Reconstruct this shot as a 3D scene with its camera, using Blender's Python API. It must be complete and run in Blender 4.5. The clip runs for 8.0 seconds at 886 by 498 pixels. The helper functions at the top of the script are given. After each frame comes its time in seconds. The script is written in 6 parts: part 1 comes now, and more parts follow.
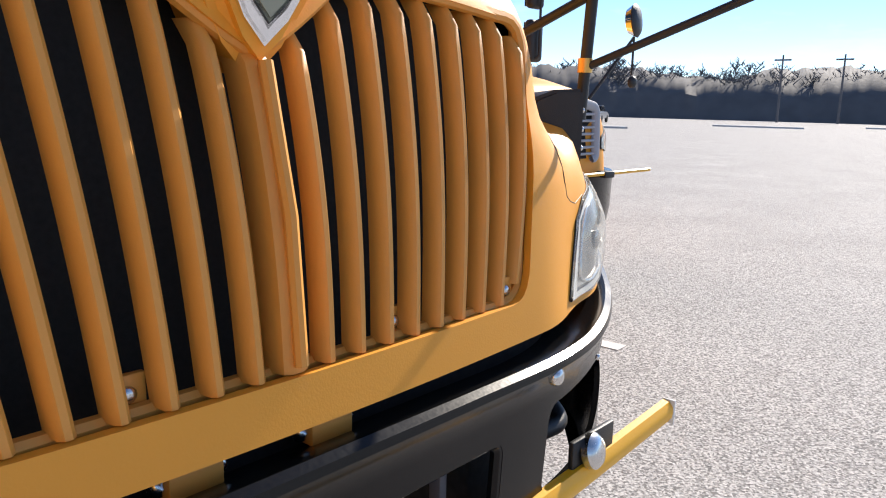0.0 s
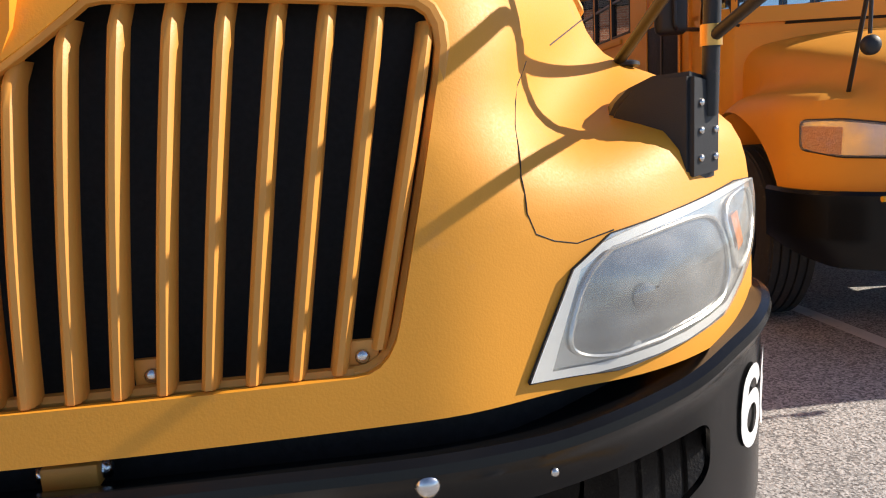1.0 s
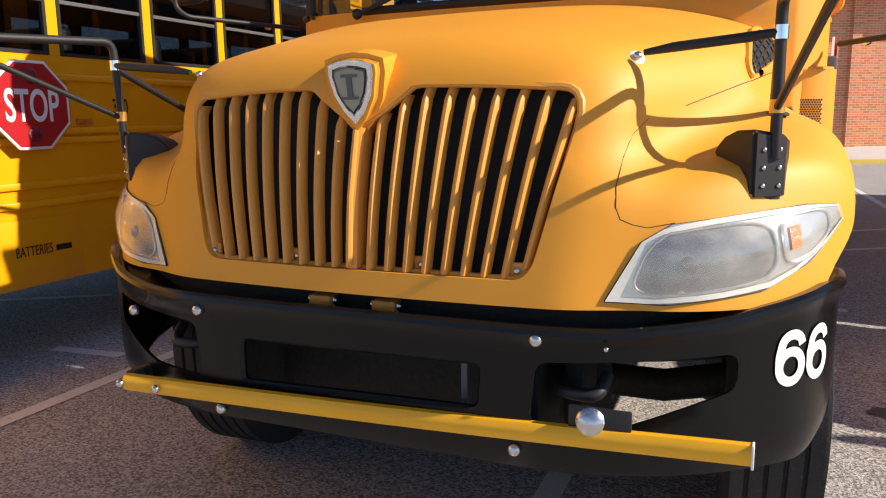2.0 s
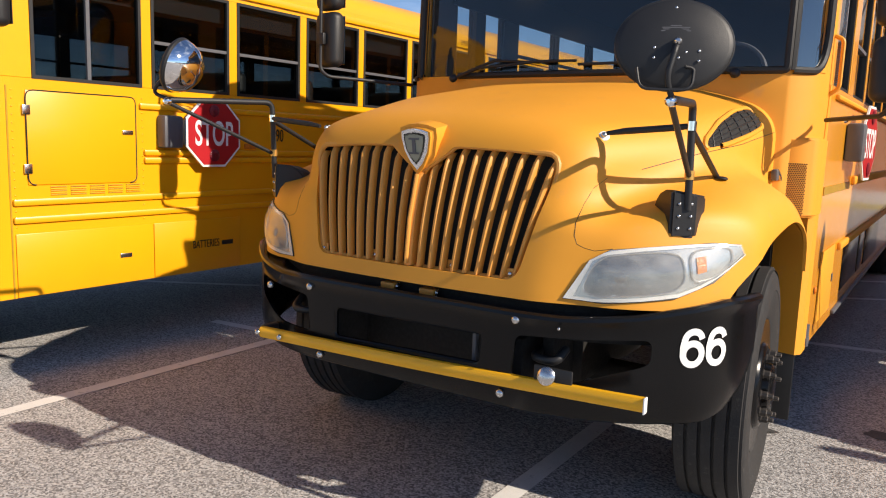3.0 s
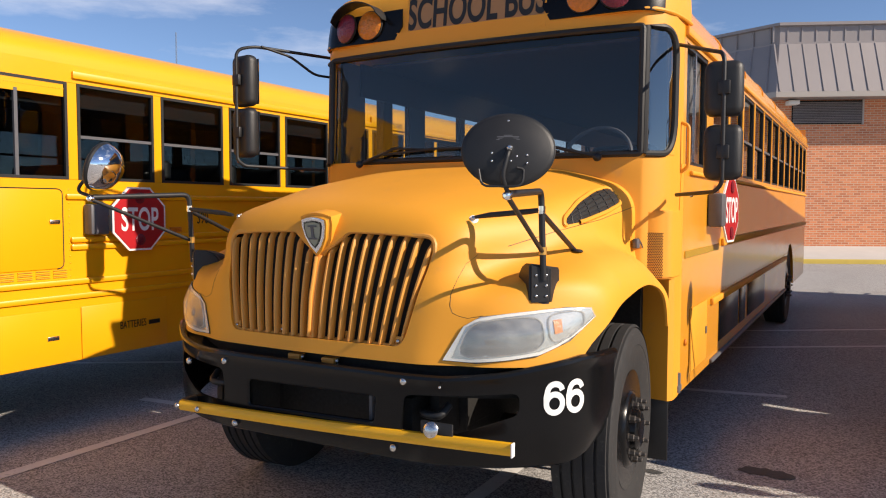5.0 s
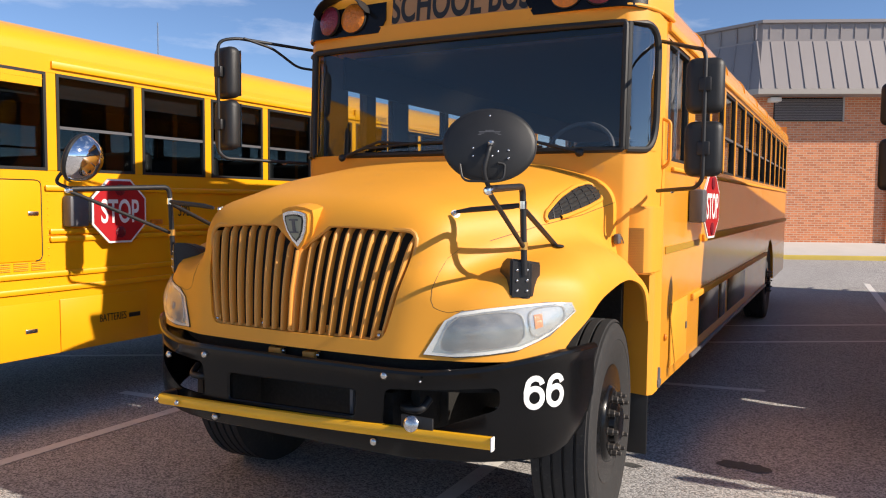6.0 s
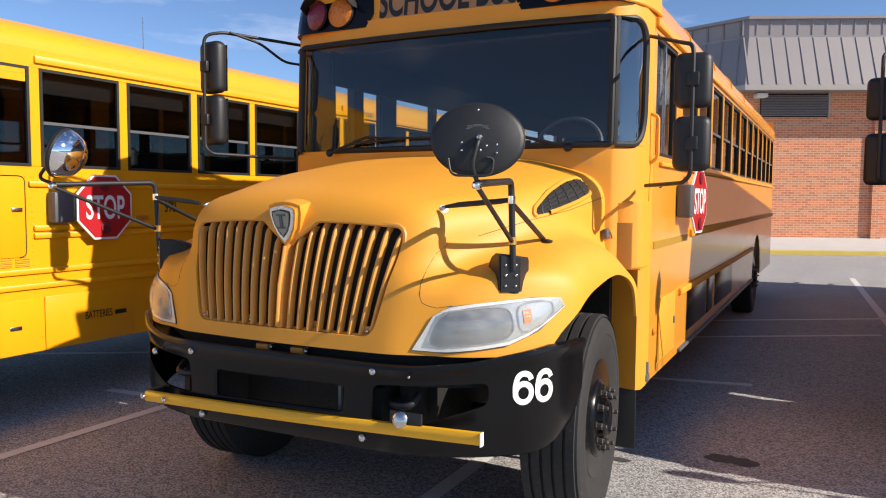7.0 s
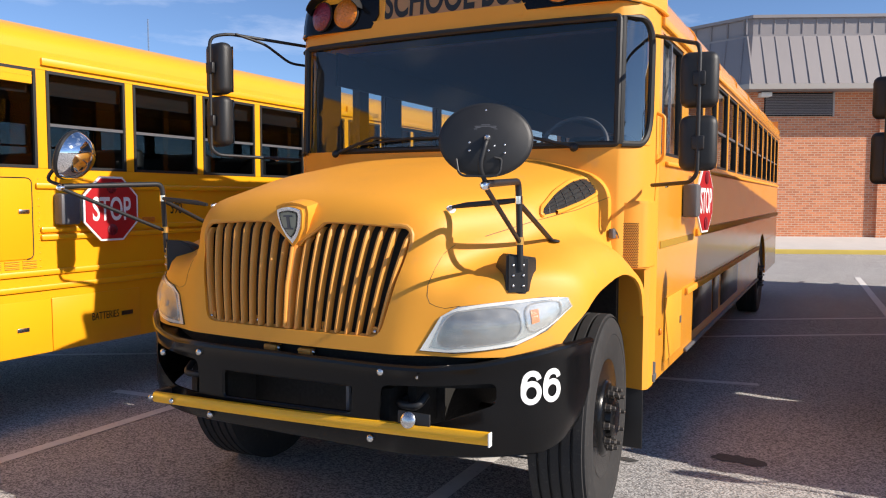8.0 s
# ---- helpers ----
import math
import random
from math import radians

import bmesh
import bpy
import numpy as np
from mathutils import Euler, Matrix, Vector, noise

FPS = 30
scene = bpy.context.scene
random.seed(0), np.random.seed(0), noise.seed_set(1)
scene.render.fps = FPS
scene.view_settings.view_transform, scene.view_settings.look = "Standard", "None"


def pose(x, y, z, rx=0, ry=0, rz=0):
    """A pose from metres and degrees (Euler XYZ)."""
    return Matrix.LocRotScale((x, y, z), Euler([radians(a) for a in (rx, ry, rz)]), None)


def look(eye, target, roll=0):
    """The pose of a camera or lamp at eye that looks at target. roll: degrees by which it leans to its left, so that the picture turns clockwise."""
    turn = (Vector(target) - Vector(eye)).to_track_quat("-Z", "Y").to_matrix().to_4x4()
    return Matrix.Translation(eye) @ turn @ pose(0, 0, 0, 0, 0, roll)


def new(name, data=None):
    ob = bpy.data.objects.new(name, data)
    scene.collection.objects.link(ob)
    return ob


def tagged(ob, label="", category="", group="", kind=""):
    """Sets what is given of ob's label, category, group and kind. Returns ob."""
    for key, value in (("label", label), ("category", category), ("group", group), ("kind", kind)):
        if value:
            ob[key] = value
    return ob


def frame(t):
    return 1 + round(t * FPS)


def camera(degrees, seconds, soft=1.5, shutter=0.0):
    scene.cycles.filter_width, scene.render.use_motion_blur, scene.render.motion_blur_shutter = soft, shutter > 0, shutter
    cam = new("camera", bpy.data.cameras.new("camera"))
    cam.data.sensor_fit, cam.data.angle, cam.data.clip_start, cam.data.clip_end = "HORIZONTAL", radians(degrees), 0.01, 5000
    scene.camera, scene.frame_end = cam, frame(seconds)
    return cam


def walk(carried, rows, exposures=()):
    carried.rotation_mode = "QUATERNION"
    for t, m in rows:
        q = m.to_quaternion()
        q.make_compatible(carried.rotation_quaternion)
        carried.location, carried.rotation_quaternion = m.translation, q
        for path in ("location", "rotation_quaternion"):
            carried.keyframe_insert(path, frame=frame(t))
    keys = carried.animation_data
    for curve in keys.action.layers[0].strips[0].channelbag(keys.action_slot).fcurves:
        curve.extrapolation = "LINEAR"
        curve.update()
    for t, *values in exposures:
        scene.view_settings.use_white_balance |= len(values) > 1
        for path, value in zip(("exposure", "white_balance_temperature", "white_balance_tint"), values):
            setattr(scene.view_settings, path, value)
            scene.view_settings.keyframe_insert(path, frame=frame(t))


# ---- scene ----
cam = camera(60.7, 8.0, 1.1)
EXPOSURES = ((0.0, 0.72, 6350, 12), (0.5, 0.58, 6350, 11), (1.0, 0.52, 6600, 12), (1.5, 0.52, 7000, 16), (3.0, 0.34, 6750, 13), (4.5, 0.30, 6900, 15), (6.0, 0.38, 6600, 13), (8.0, 0.44, 6350, 13))
PATH = [
    (0, (-0.531, -0.669, 1.534), (0.941, 0.631, 1.151), 1.3),
    (0.3, (-0.231, -0.76, 1.539), (1.042, 0.727, 1.132), -0.2),
    (0.5, (-0.003, -0.761, 1.513), (1.097, 0.868, 1.141), -3.0),
    (0.7, (0.194, -0.774, 1.534), (1.038, 1.0, 1.162), -4.1),
    (1, (0.464, -0.872, 1.532), (0.672, 1.084, 1.171), -3.3),
    (1.2, (0.586, -0.979, 1.559), (0.404, 0.984, 1.225), -2.6),
    (1.5, (0.717, -1.218, 1.575), (0.197, 0.683, 1.235), -2.6),
    (1.7, (0.81, -1.418, 1.59), (0.174, 0.445, 1.239), -1.4),
    (2.8, (1.644, -2.278, 1.651), (0.589, -0.602, 1.368), 0.5),
    (3, (1.78, -2.388, 1.712), (0.683, -0.741, 1.428), 2.0),
    (3.5, (2.086, -2.487, 1.734), (0.97, -0.843, 1.502), 2.5),
    (4, (2.163, -2.587, 1.76), (1.111, -0.894, 1.589), -0.0),
    (4.5, (2.178, -2.634, 1.793), (1.174, -0.907, 1.688), -0.2),
    (6, (2.201, -2.63, 1.803), (1.258, -0.871, 1.677), 0.5),
    (6.5, (2.195, -2.621, 1.797), (1.271, -0.852, 1.666), 0.5),
    (7, (2.195, -2.618, 1.798), (1.279, -0.845, 1.662), 0.4),
    (7.5, (2.187, -2.616, 1.799), (1.269, -0.844, 1.66), 0.3),
    (8, (2.182, -2.628, 1.798), (1.258, -0.86, 1.663), 0.2),
]
walk(cam, [(t, look(eye, target, roll)) for t, eye, target, roll in PATH], EXPOSURES)

# ---- light ----
SUN = Vector((1.0, 0.075, 0.61)).normalized()
world = bpy.data.worlds.new("sky")
scene.world = world
world.use_nodes = True
wn, wl = world.node_tree.nodes, world.node_tree.links
wn.clear()
sky = wn.new("ShaderNodeTexSky")
sky.sky_type, sky.sun_disc = "NISHITA", False
sky.sun_elevation, sky.sun_rotation = math.asin(SUN.z), math.atan2(SUN.x, SUN.y)
sky.altitude = 1500
sky.air_density, sky.dust_density, sky.ozone_density = 0.85, 0.0, 4.0
wc = wn.new("ShaderNodeTexCoord")
wm = wn.new("ShaderNodeMapping")
wm.inputs["Scale"].default_value = (1.6, 1.6, 6.5)
wno = wn.new("ShaderNodeTexNoise")
wno.inputs["Scale"].default_value, wno.inputs["Detail"].default_value, wno.inputs["Roughness"].default_value = 1.7, 7.0, 0.6
wr = wn.new("ShaderNodeValToRGB")
wr.color_ramp.elements[0].position, wr.color_ramp.elements[1].position = 0.52, 0.88
wx = wn.new("ShaderNodeMixRGB")
wx.inputs["Color2"].default_value = (6.8, 7.2, 8.0, 1)
wb = wn.new("ShaderNodeBackground")
wb.inputs["Strength"].default_value = 0.110
wo = wn.new("ShaderNodeOutputWorld")
wl.new(wc.outputs["Generated"], wm.inputs["Vector"])
wl.new(wm.outputs["Vector"], wno.inputs["Vector"])
wl.new(wno.outputs["Fac"], wr.inputs["Fac"])
wl.new(wr.outputs["Color"], wx.inputs["Fac"])
wl.new(sky.outputs["Color"], wx.inputs["Color1"])
wl.new(wx.outputs["Color"], wb.inputs["Color"])
wl.new(wb.outputs["Background"], wo.inputs["Surface"])
sun = new("sun", bpy.data.lights.new("sun", "SUN"))
sun.data.energy, sun.data.angle, sun.data.color = 5.0, radians(0.55), (1.0, 0.91, 0.77)
sun.matrix_world = look(SUN * 60, (0, 0, 0))


# ---- materials ----
def mat(name, colour, rough=0.5, metal=0.0, vary=0.12, scale=6.0, bump=0.0, fine=120.0, coat=0.0, dirt=None, dirt_at=0.62):
    m = bpy.data.materials.new(name)
    m.use_nodes = True
    n, l = m.node_tree.nodes, m.node_tree.links
    b = n["Principled BSDF"]
    b.inputs["Roughness"].default_value, b.inputs["Metallic"].default_value = rough, metal
    b.inputs["Coat Weight"].default_value = coat
    b.inputs["Coat Roughness"].default_value = 0.12
    tc = n.new("ShaderNodeTexCoord")
    n1 = n.new("ShaderNodeTexNoise")
    n1.inputs["Scale"].default_value, n1.inputs["Detail"].default_value = scale, 5.0
    n2 = n.new("ShaderNodeTexNoise")
    n2.inputs["Scale"].default_value, n2.inputs["Detail"].default_value = fine, 3.0
    l.new(tc.outputs["Object"], n1.inputs["Vector"])
    l.new(tc.outputs["Object"], n2.inputs["Vector"])
    mix = n.new("ShaderNodeMixRGB")
    c = Vector(colour)
    mix.inputs["Color1"].default_value = (*(c * (1 - vary)), 1)
    mix.inputs["Color2"].default_value = (*[min(1, v) for v in c * (1 + vary)], 1)
    l.new(n1.outputs["Fac"], mix.inputs["Fac"])
    out = mix.outputs["Color"]
    if dirt:
        r = n.new("ShaderNodeValToRGB")
        r.color_ramp.elements[0].position, r.color_ramp.elements[1].position = dirt_at, dirt_at + 0.14
        n3 = n.new("ShaderNodeTexNoise")
        n3.inputs["Scale"].default_value, n3.inputs["Detail"].default_value, n3.inputs["Roughness"].default_value = scale * 2.3, 8.0, 0.7
        l.new(tc.outputs["Object"], n3.inputs["Vector"])
        l.new(n3.outputs["Fac"], r.inputs["Fac"])
        m2 = n.new("ShaderNodeMixRGB")
        m2.inputs["Color2"].default_value = (*dirt, 1)
        l.new(r.outputs["Color"], m2.inputs["Fac"])
        l.new(out, m2.inputs["Color1"])
        out = m2.outputs["Color"]
    l.new(out, b.inputs["Base Color"])
    mr = n.new("ShaderNodeMapRange")
    mr.inputs["To Min"].default_value, mr.inputs["To Max"].default_value = max(0.02, rough * 0.8), min(1, rough * 1.25)
    l.new(n2.outputs["Fac"], mr.inputs["Value"])
    l.new(mr.outputs["Result"], b.inputs["Roughness"])
    if bump:
        bp = n.new("ShaderNodeBump")
        bp.inputs["Strength"].default_value, bp.inputs["Distance"].default_value = bump, 0.01
        l.new(n2.outputs["Fac"], bp.inputs["Height"])
        l.new(bp.outputs["Normal"], b.inputs["Normal"])
    return m


def glass_mat(name, tint, rough=0.02, clear=0.5, gloss=0.045):
    m = bpy.data.materials.new(name)
    m.use_nodes = True
    n, l = m.node_tree.nodes, m.node_tree.links
    n.clear()
    tr, gl, mx, fr, o = (n.new("ShaderNode" + k) for k in ("BsdfTransparent", "BsdfGlossy", "MixShader", "LayerWeight", "OutputMaterial"))
    tr.inputs["Color"].default_value = (*tint, 1)
    gl.inputs["Roughness"].default_value = rough
    fr.inputs["Blend"].default_value = 0.5
    pw, ma = n.new("ShaderNodeMath"), n.new("ShaderNodeMath")
    pw.operation, ma.operation = "POWER", "MULTIPLY_ADD"
    pw.inputs[1].default_value, ma.inputs[1].default_value, ma.inputs[2].default_value = 5.0, 0.9, gloss
    l.new(fr.outputs["Facing"], pw.inputs[0])
    l.new(pw.outputs["Value"], ma.inputs[0])
    l.new(ma.outputs["Value"], mx.inputs["Fac"])
    l.new(tr.outputs["BSDF"], mx.inputs[1])
    l.new(gl.outputs["BSDF"], mx.inputs[2])
    out = mx.outputs["Shader"]
    if clear < 0.5:
        df, m2 = n.new("ShaderNodeBsdfDiffuse"), n.new("ShaderNodeMixShader")
        df.inputs["Color"].default_value = (0.80, 0.80, 0.76, 1)
        no = n.new("ShaderNodeTexNoise")
        no.inputs["Scale"].default_value, no.inputs["Detail"].default_value = 7.0, 2.0
        rg = n.new("ShaderNodeMapRange")
        rg.inputs["From Min"].default_value, rg.inputs["From Max"].default_value = 0.3, 0.75
        rg.inputs["To Min"].default_value, rg.inputs["To Max"].default_value = clear * 0.6, clear * 1.5
        l.new(no.outputs["Fac"], rg.inputs["Value"])
        l.new(rg.outputs["Result"], m2.inputs["Fac"])
        l.new(out, m2.inputs[1])
        l.new(df.outputs["BSDF"], m2.inputs[2])
        out = m2.outputs["Shader"]
    l.new(out, o.inputs["Surface"])
    return m


YELLOW = mat("bus_yellow_paint", (0.80, 0.335, 0.024), 0.54, 0, 0.07, 3.0, 0.04, 300, 0.0, (0.72, 0.31, 0.05), 0.60)
YELLOW_S = mat("glossy_side_paint", (0.80, 0.335, 0.024), 0.20, 0, 0.06, 3.0, 0.03, 200, 0.25)
YELLOW_B = mat("fresh_yellow_paint", (0.86, 0.385, 0.005), 0.34, 0, 0.04, 3.0, 0.02, 300, 0.3)
AMBERP = mat("weathered_yellow_plastic", (0.70, 0.305, 0.05), 0.48, 0, 0.07, 8.0, 0.05, 400, 0.0, (0.55, 0.27, 0.07), 0.66)
BAR_Y = mat("yellow_bar_coat", (0.86, 0.43, 0.012), 0.4, 0, 0.08, 9, 0.04, 200)
BLACK = mat("black_gloss_paint", (0.005, 0.005, 0.0055), 0.21, 0, 0.3, 5, 0.02, 160, 0.0, (0.018, 0.017, 0.016), 0.70)
BLACK.node_tree.nodes["Principled BSDF"].inputs["Specular IOR Level"].default_value = 0.26
PLASTIC = mat("black_plastic", (0.014, 0.014, 0.015), 0.48, 0, 0.25, 14, 0.12, 500)
RUBBER = mat("tyre_rubber", (0.021, 0.020, 0.020), 0.75, 0, 0.3, 14, 0.25, 160, 0, (0.075, 0.07, 0.062), 0.58)
GASKET = mat("black_rubber", (0.012, 0.012, 0.012), 0.55, 0, 0.2, 20)
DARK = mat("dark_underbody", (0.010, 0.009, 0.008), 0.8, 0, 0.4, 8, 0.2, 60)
STEEL = mat("bright_steel", (0.62, 0.62, 0.62), 0.25, 1.0, 0.1, 30)
BRASS = mat("dull_brass", (0.72, 0.40, 0.10), 0.35, 0.7, 0.15, 40)
NUT = mat("weathered_wheel_nut", (0.085, 0.075, 0.066), 0.42, 0.6, 0.35, 60, 0.2, 200)
CHROME = mat("chrome", (0.85, 0.86, 0.88), 0.06, 1.0, 0.02, 10)
GREYM = mat("grey_plastic", (0.10, 0.10, 0.11), 0.5, 0, 0.15, 20, 0.08, 300)
SILVERP = mat("silver_grille_paint", (0.36, 0.36, 0.38), 0.5, 0.0, 0.1, 10)
WHITE = mat("white_vinyl", (0.80, 0.80, 0.78), 0.5, 0, 0.04, 20)
BLACKV = mat("black_vinyl", (0.015, 0.014, 0.012), 0.5, 0, 0.2, 20)
RED = mat("stop_sign_red", (0.42, 0.012, 0.018), 0.4, 0, 0.08, 10)
REDL = mat("red_lamp_lens", (0.18, 0.010, 0.022), 0.3, 0, 0.35, 60, 0.7, 60, 0.0)
AMBL = mat("amber_lamp_lens", (0.62, 0.19, 0.015), 0.3, 0, 0.35, 60, 0.7, 60, 0.0)
OCHRE = mat("reflective_sign_sheet", (0.40, 0.21, 0.085), 0.5, 0, 0.06, 30, 0.05, 900)
STRIPE = mat("ochre_reflective_strip", (0.42, 0.24, 0.02), 0.35, 0, 0.1, 40)
SEAT = mat("dark_vinyl_seat", (0.018, 0.020, 0.024), 0.5, 0, 0.2, 10)
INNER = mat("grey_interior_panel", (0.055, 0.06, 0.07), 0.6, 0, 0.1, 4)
BADGE = mat("badge_grey_green", (0.30, 0.31, 0.24), 0.35, 0.2, 0.08, 40)
# white of the worn lines, also lent to one painted sliver of sunlight
PAINTL = mat("worn_white_line_and_sun_paint", (0.70, 0.68, 0.65), 0.8, 0, 0.15, 9, 0.2, 120, 0, (0.22, 0.21, 0.20), 0.60)
LENS = glass_mat("hazed_headlight_lens", (0.93, 0.93, 0.90), 0.10, 0.18)
GLASS = glass_mat("tinted_glass", (0.80, 0.83, 0.83), 0.01)
GLASSD = glass_mat("dark_tinted_glass", (0.42, 0.45, 0.46), 0.01)
GLASSW = glass_mat("windshield_glass", (0.82, 0.86, 0.89), 0.01, 0.5, 0.075)
GLASSQ = glass_mat("reflective_quarter_glass", (0.70, 0.74, 0.76), 0.01, 0.5, 0.24)
MESH_M = mat("radiator_core", (0.006, 0.006, 0.006), 0.7, 0, 0.3, 60)
REFLECT = mat("lamp_reflector", (0.72, 0.72, 0.70), 0.22, 0.85, 0.06, 25)
BOWL = mat("dull_lamp_bowl", (0.30, 0.30, 0.30), 0.22, 0.8, 0.12, 18, 0.04, 30)
HAZE = mat("hazed_lens_bezel", (0.76, 0.77, 0.77), 0.3, 0.1, 0.1, 12, 0.05, 200, 0.4)


def asphalt():
    m = mat("asphalt", (0.35, 0.343, 0.34), 0.9, 0, 0.18, 0.9, 0.7, 70)
    n, l = m.node_tree.nodes, m.node_tree.links
    b = n["Principled BSDF"]
    b.inputs["Specular IOR Level"].default_value = 0.2
    base = b.inputs["Base Color"].links[0].from_socket
    tc = n.new("ShaderNodeTexCoord")
    v = n.new("ShaderNodeTexVoronoi")
    v.inputs["Scale"].default_value = 110.0
    l.new(tc.outputs["Object"], v.inputs["Vector"])
    r = n.new("ShaderNodeValToRGB")
    r.color_ramp.elements[0].position, r.color_ramp.elements[1].position = 0.1, 0.9
    r.color_ramp.elements[0].color, r.color_ramp.elements[1].color = (0.5, 0.49, 0.48, 1), (1.6, 1.57, 1.53, 1)
    sep = n.new("ShaderNodeSeparateColor")
    l.new(v.outputs["Color"], sep.inputs["Color"])
    l.new(sep.outputs["Red"], r.inputs["Fac"])
    mu = n.new("ShaderNodeMixRGB")
    mu.blend_type = "MULTIPLY"
    mu.inputs["Fac"].default_value = 1.0
    l.new(base, mu.inputs["Color1"])
    l.new(r.outputs["Color"], mu.inputs["Color2"])
    # oil stains
    ns = n.new("ShaderNodeTexNoise")
    ns.inputs["Scale"].default_value, ns.inputs["Detail"].default_value = 1.3, 4.0
    l.new(tc.outputs["Object"], ns.inputs["Vector"])
    rs = n.new("ShaderNodeValToRGB")
    rs.color_ramp.elements[0].position, rs.color_ramp.elements[1].position = 0.745, 0.80
    l.new(ns.outputs["Fac"], rs.inputs["Fac"])
    mo = n.new("ShaderNodeMixRGB")
    mo.inputs["Color2"].default_value = (0.035, 0.033, 0.032, 1)
    l.new(rs.outputs["Color"], mo.inputs["Fac"])
    l.new(mu.outputs["Color"], mo.inputs["Color1"])
    l.new(mo.outputs["Color"], b.inputs["Base Color"])
    return m


ASPHALT = asphalt()
OIL = mat("oil_soaked_asphalt", (0.07, 0.068, 0.066), 0.7, 0, 0.4, 12, 0.5, 90)


# ---- mesh helpers ----
def mesh_of(bm, name, smooth=True, angle=40):
    me = bpy.data.meshes.new(name)
    bmesh.ops.recalc_face_normals(bm, faces=bm.faces)
    bm.to_mesh(me)
    bm.free()
    if smooth:
        me.polygons.foreach_set("use_smooth", [True] * len(me.polygons))
        me.set_sharp_from_angle(angle=radians(angle))
    return me


def part(name, bm, material, parent, label="", smooth=True, angle=40):
    me = bm if isinstance(bm, bpy.types.Mesh) else mesh_of(bm, name, smooth, angle)
    if not me.materials:
        me.materials.append(material)
    ob = new(name, me)
    ob.parent = parent
    if label:
        tagged(ob, label)
    return ob


def thing(name, label, category, at=(0, 0, 0), rz=0.0, group="", kind=""):
    ob = new(name)
    ob.matrix_basis = pose(*at, 0, 0, rz)
    return tagged(ob, label, category, group, kind)


def box(bm, x0, x1, y0, y1, z0, z1, bev=0.0, seg=2):
    r = bmesh.ops.create_cube(bm, size=1.0)
    vs = r["verts"]
    for v in vs:
        v.co = Vector(((x0 + x1) / 2 + v.co.x * (x1 - x0), (y0 + y1) / 2 + v.co.y * (y1 - y0), (z0 + z1) / 2 + v.co.z * (z1 - z0)))
    if bev:
        es = list({e for v in vs for e in v.link_edges})
        bmesh.ops.bevel(bm, geom=es, offset=bev, segments=seg, affect="EDGES", profile=0.5)
    return bm


def B(*a, **k):
    return box(bmesh.new(), *a, **k)


def tube(bm, pts, r, seg=10, caps=True, flat=1.0):
    pts = [Vector(p) for p in pts]
    rings, up = [], None
    for i, p in enumerate(pts):
        d = (pts[min(i + 1, len(pts) - 1)] - pts[max(i - 1, 0)]).normalized()
        if up is None:
            up = d.cross(Vector((0.31, 0.52, 0.79))).normalized()
        else:
            up = (up - d * up.dot(d)).normalized()
        w = d.cross(up)
        rr = r[i] if isinstance(r, (list, tuple)) else r
        rings.append([bm.verts.new(p + (up * math.cos(a) * flat + w * math.sin(a)) * rr) for a in (2 * math.pi * k / seg for k in range(seg))])
    for a, b in zip(rings, rings[1:]):
        for k in range(seg):
            bm.faces.new((a[k], a[(k + 1) % seg], b[(k + 1) % seg], b[k]))
    if caps:
        bm.faces.new(rings[0][::-1])
        bm.faces.new(rings[-1])
    return bm


def rounded(pts, r=0.04, n=5):
    """A polyline with its inner corners rounded."""
    pts = [Vector(p) for p in pts]
    out = [pts[0]]
    for a, b, c in zip(pts, pts[1:], pts[2:]):
        u, v = (a - b), (c - b)
        k = min(r, u.length * 0.45, v.length * 0.45)
        p, q = b + u.normalized() * k, b + v.normalized() * k
        for i in range(n + 1):
            t = i / n
            out.append((1 - t) ** 2 * p + 2 * t * (1 - t) * b + t * t * q)
    return out + [pts[-1]]


def lathe(bm, prof, m=None, seg=32):
    """Turns (radius, height) pairs round z, then lays them by m."""
    m = m or Matrix()
    rings = [[bm.verts.new(m @ Vector((r * math.cos(2 * math.pi * k / seg), r * math.sin(2 * math.pi * k / seg), h))) for k in range(seg)] for r, h in prof]
    for a, b in zip(rings, rings[1:]):
        for k in range(seg):
            bm.faces.new((a[k], a[(k + 1) % seg], b[(k + 1) % seg], b[k]))
    for ring in (rings[0], rings[-1]):
        if (ring[0].co - ring[seg // 2].co).length > 1e-4:
            bm.faces.new(ring)
    bmesh.ops.remove_doubles(bm, verts=bm.verts, dist=1e-5)
    return bm


def grid(bm, rows):
    """A sheet through rows of points."""
    vs = [[bm.verts.new(p) for p in row] for row in rows]
    for a, b in zip(vs, vs[1:]):
        for k in range(len(a) - 1):
            bm.faces.new((a[k], a[k + 1], b[k + 1], b[k]))
    return bm


def slab(bm, outline, axis, lo, hi):
    """A prism: an outline of two coordinates, drawn out along axis from lo to hi."""
    def at(p, h):
        c = list(p)
        c.insert("xyz".index(axis), h)
        return Vector(c)
    a = [bm.verts.new(at(p, lo)) for p in outline]
    b = [bm.verts.new(at(p, hi)) for p in outline]
    n = len(a)
    bm.faces.new(a)
    bm.faces.new(b[::-1])
    for k in range(n):
        bm.faces.new((a[k], b[k], b[(k + 1) % n], a[(k + 1) % n]))
    return bm


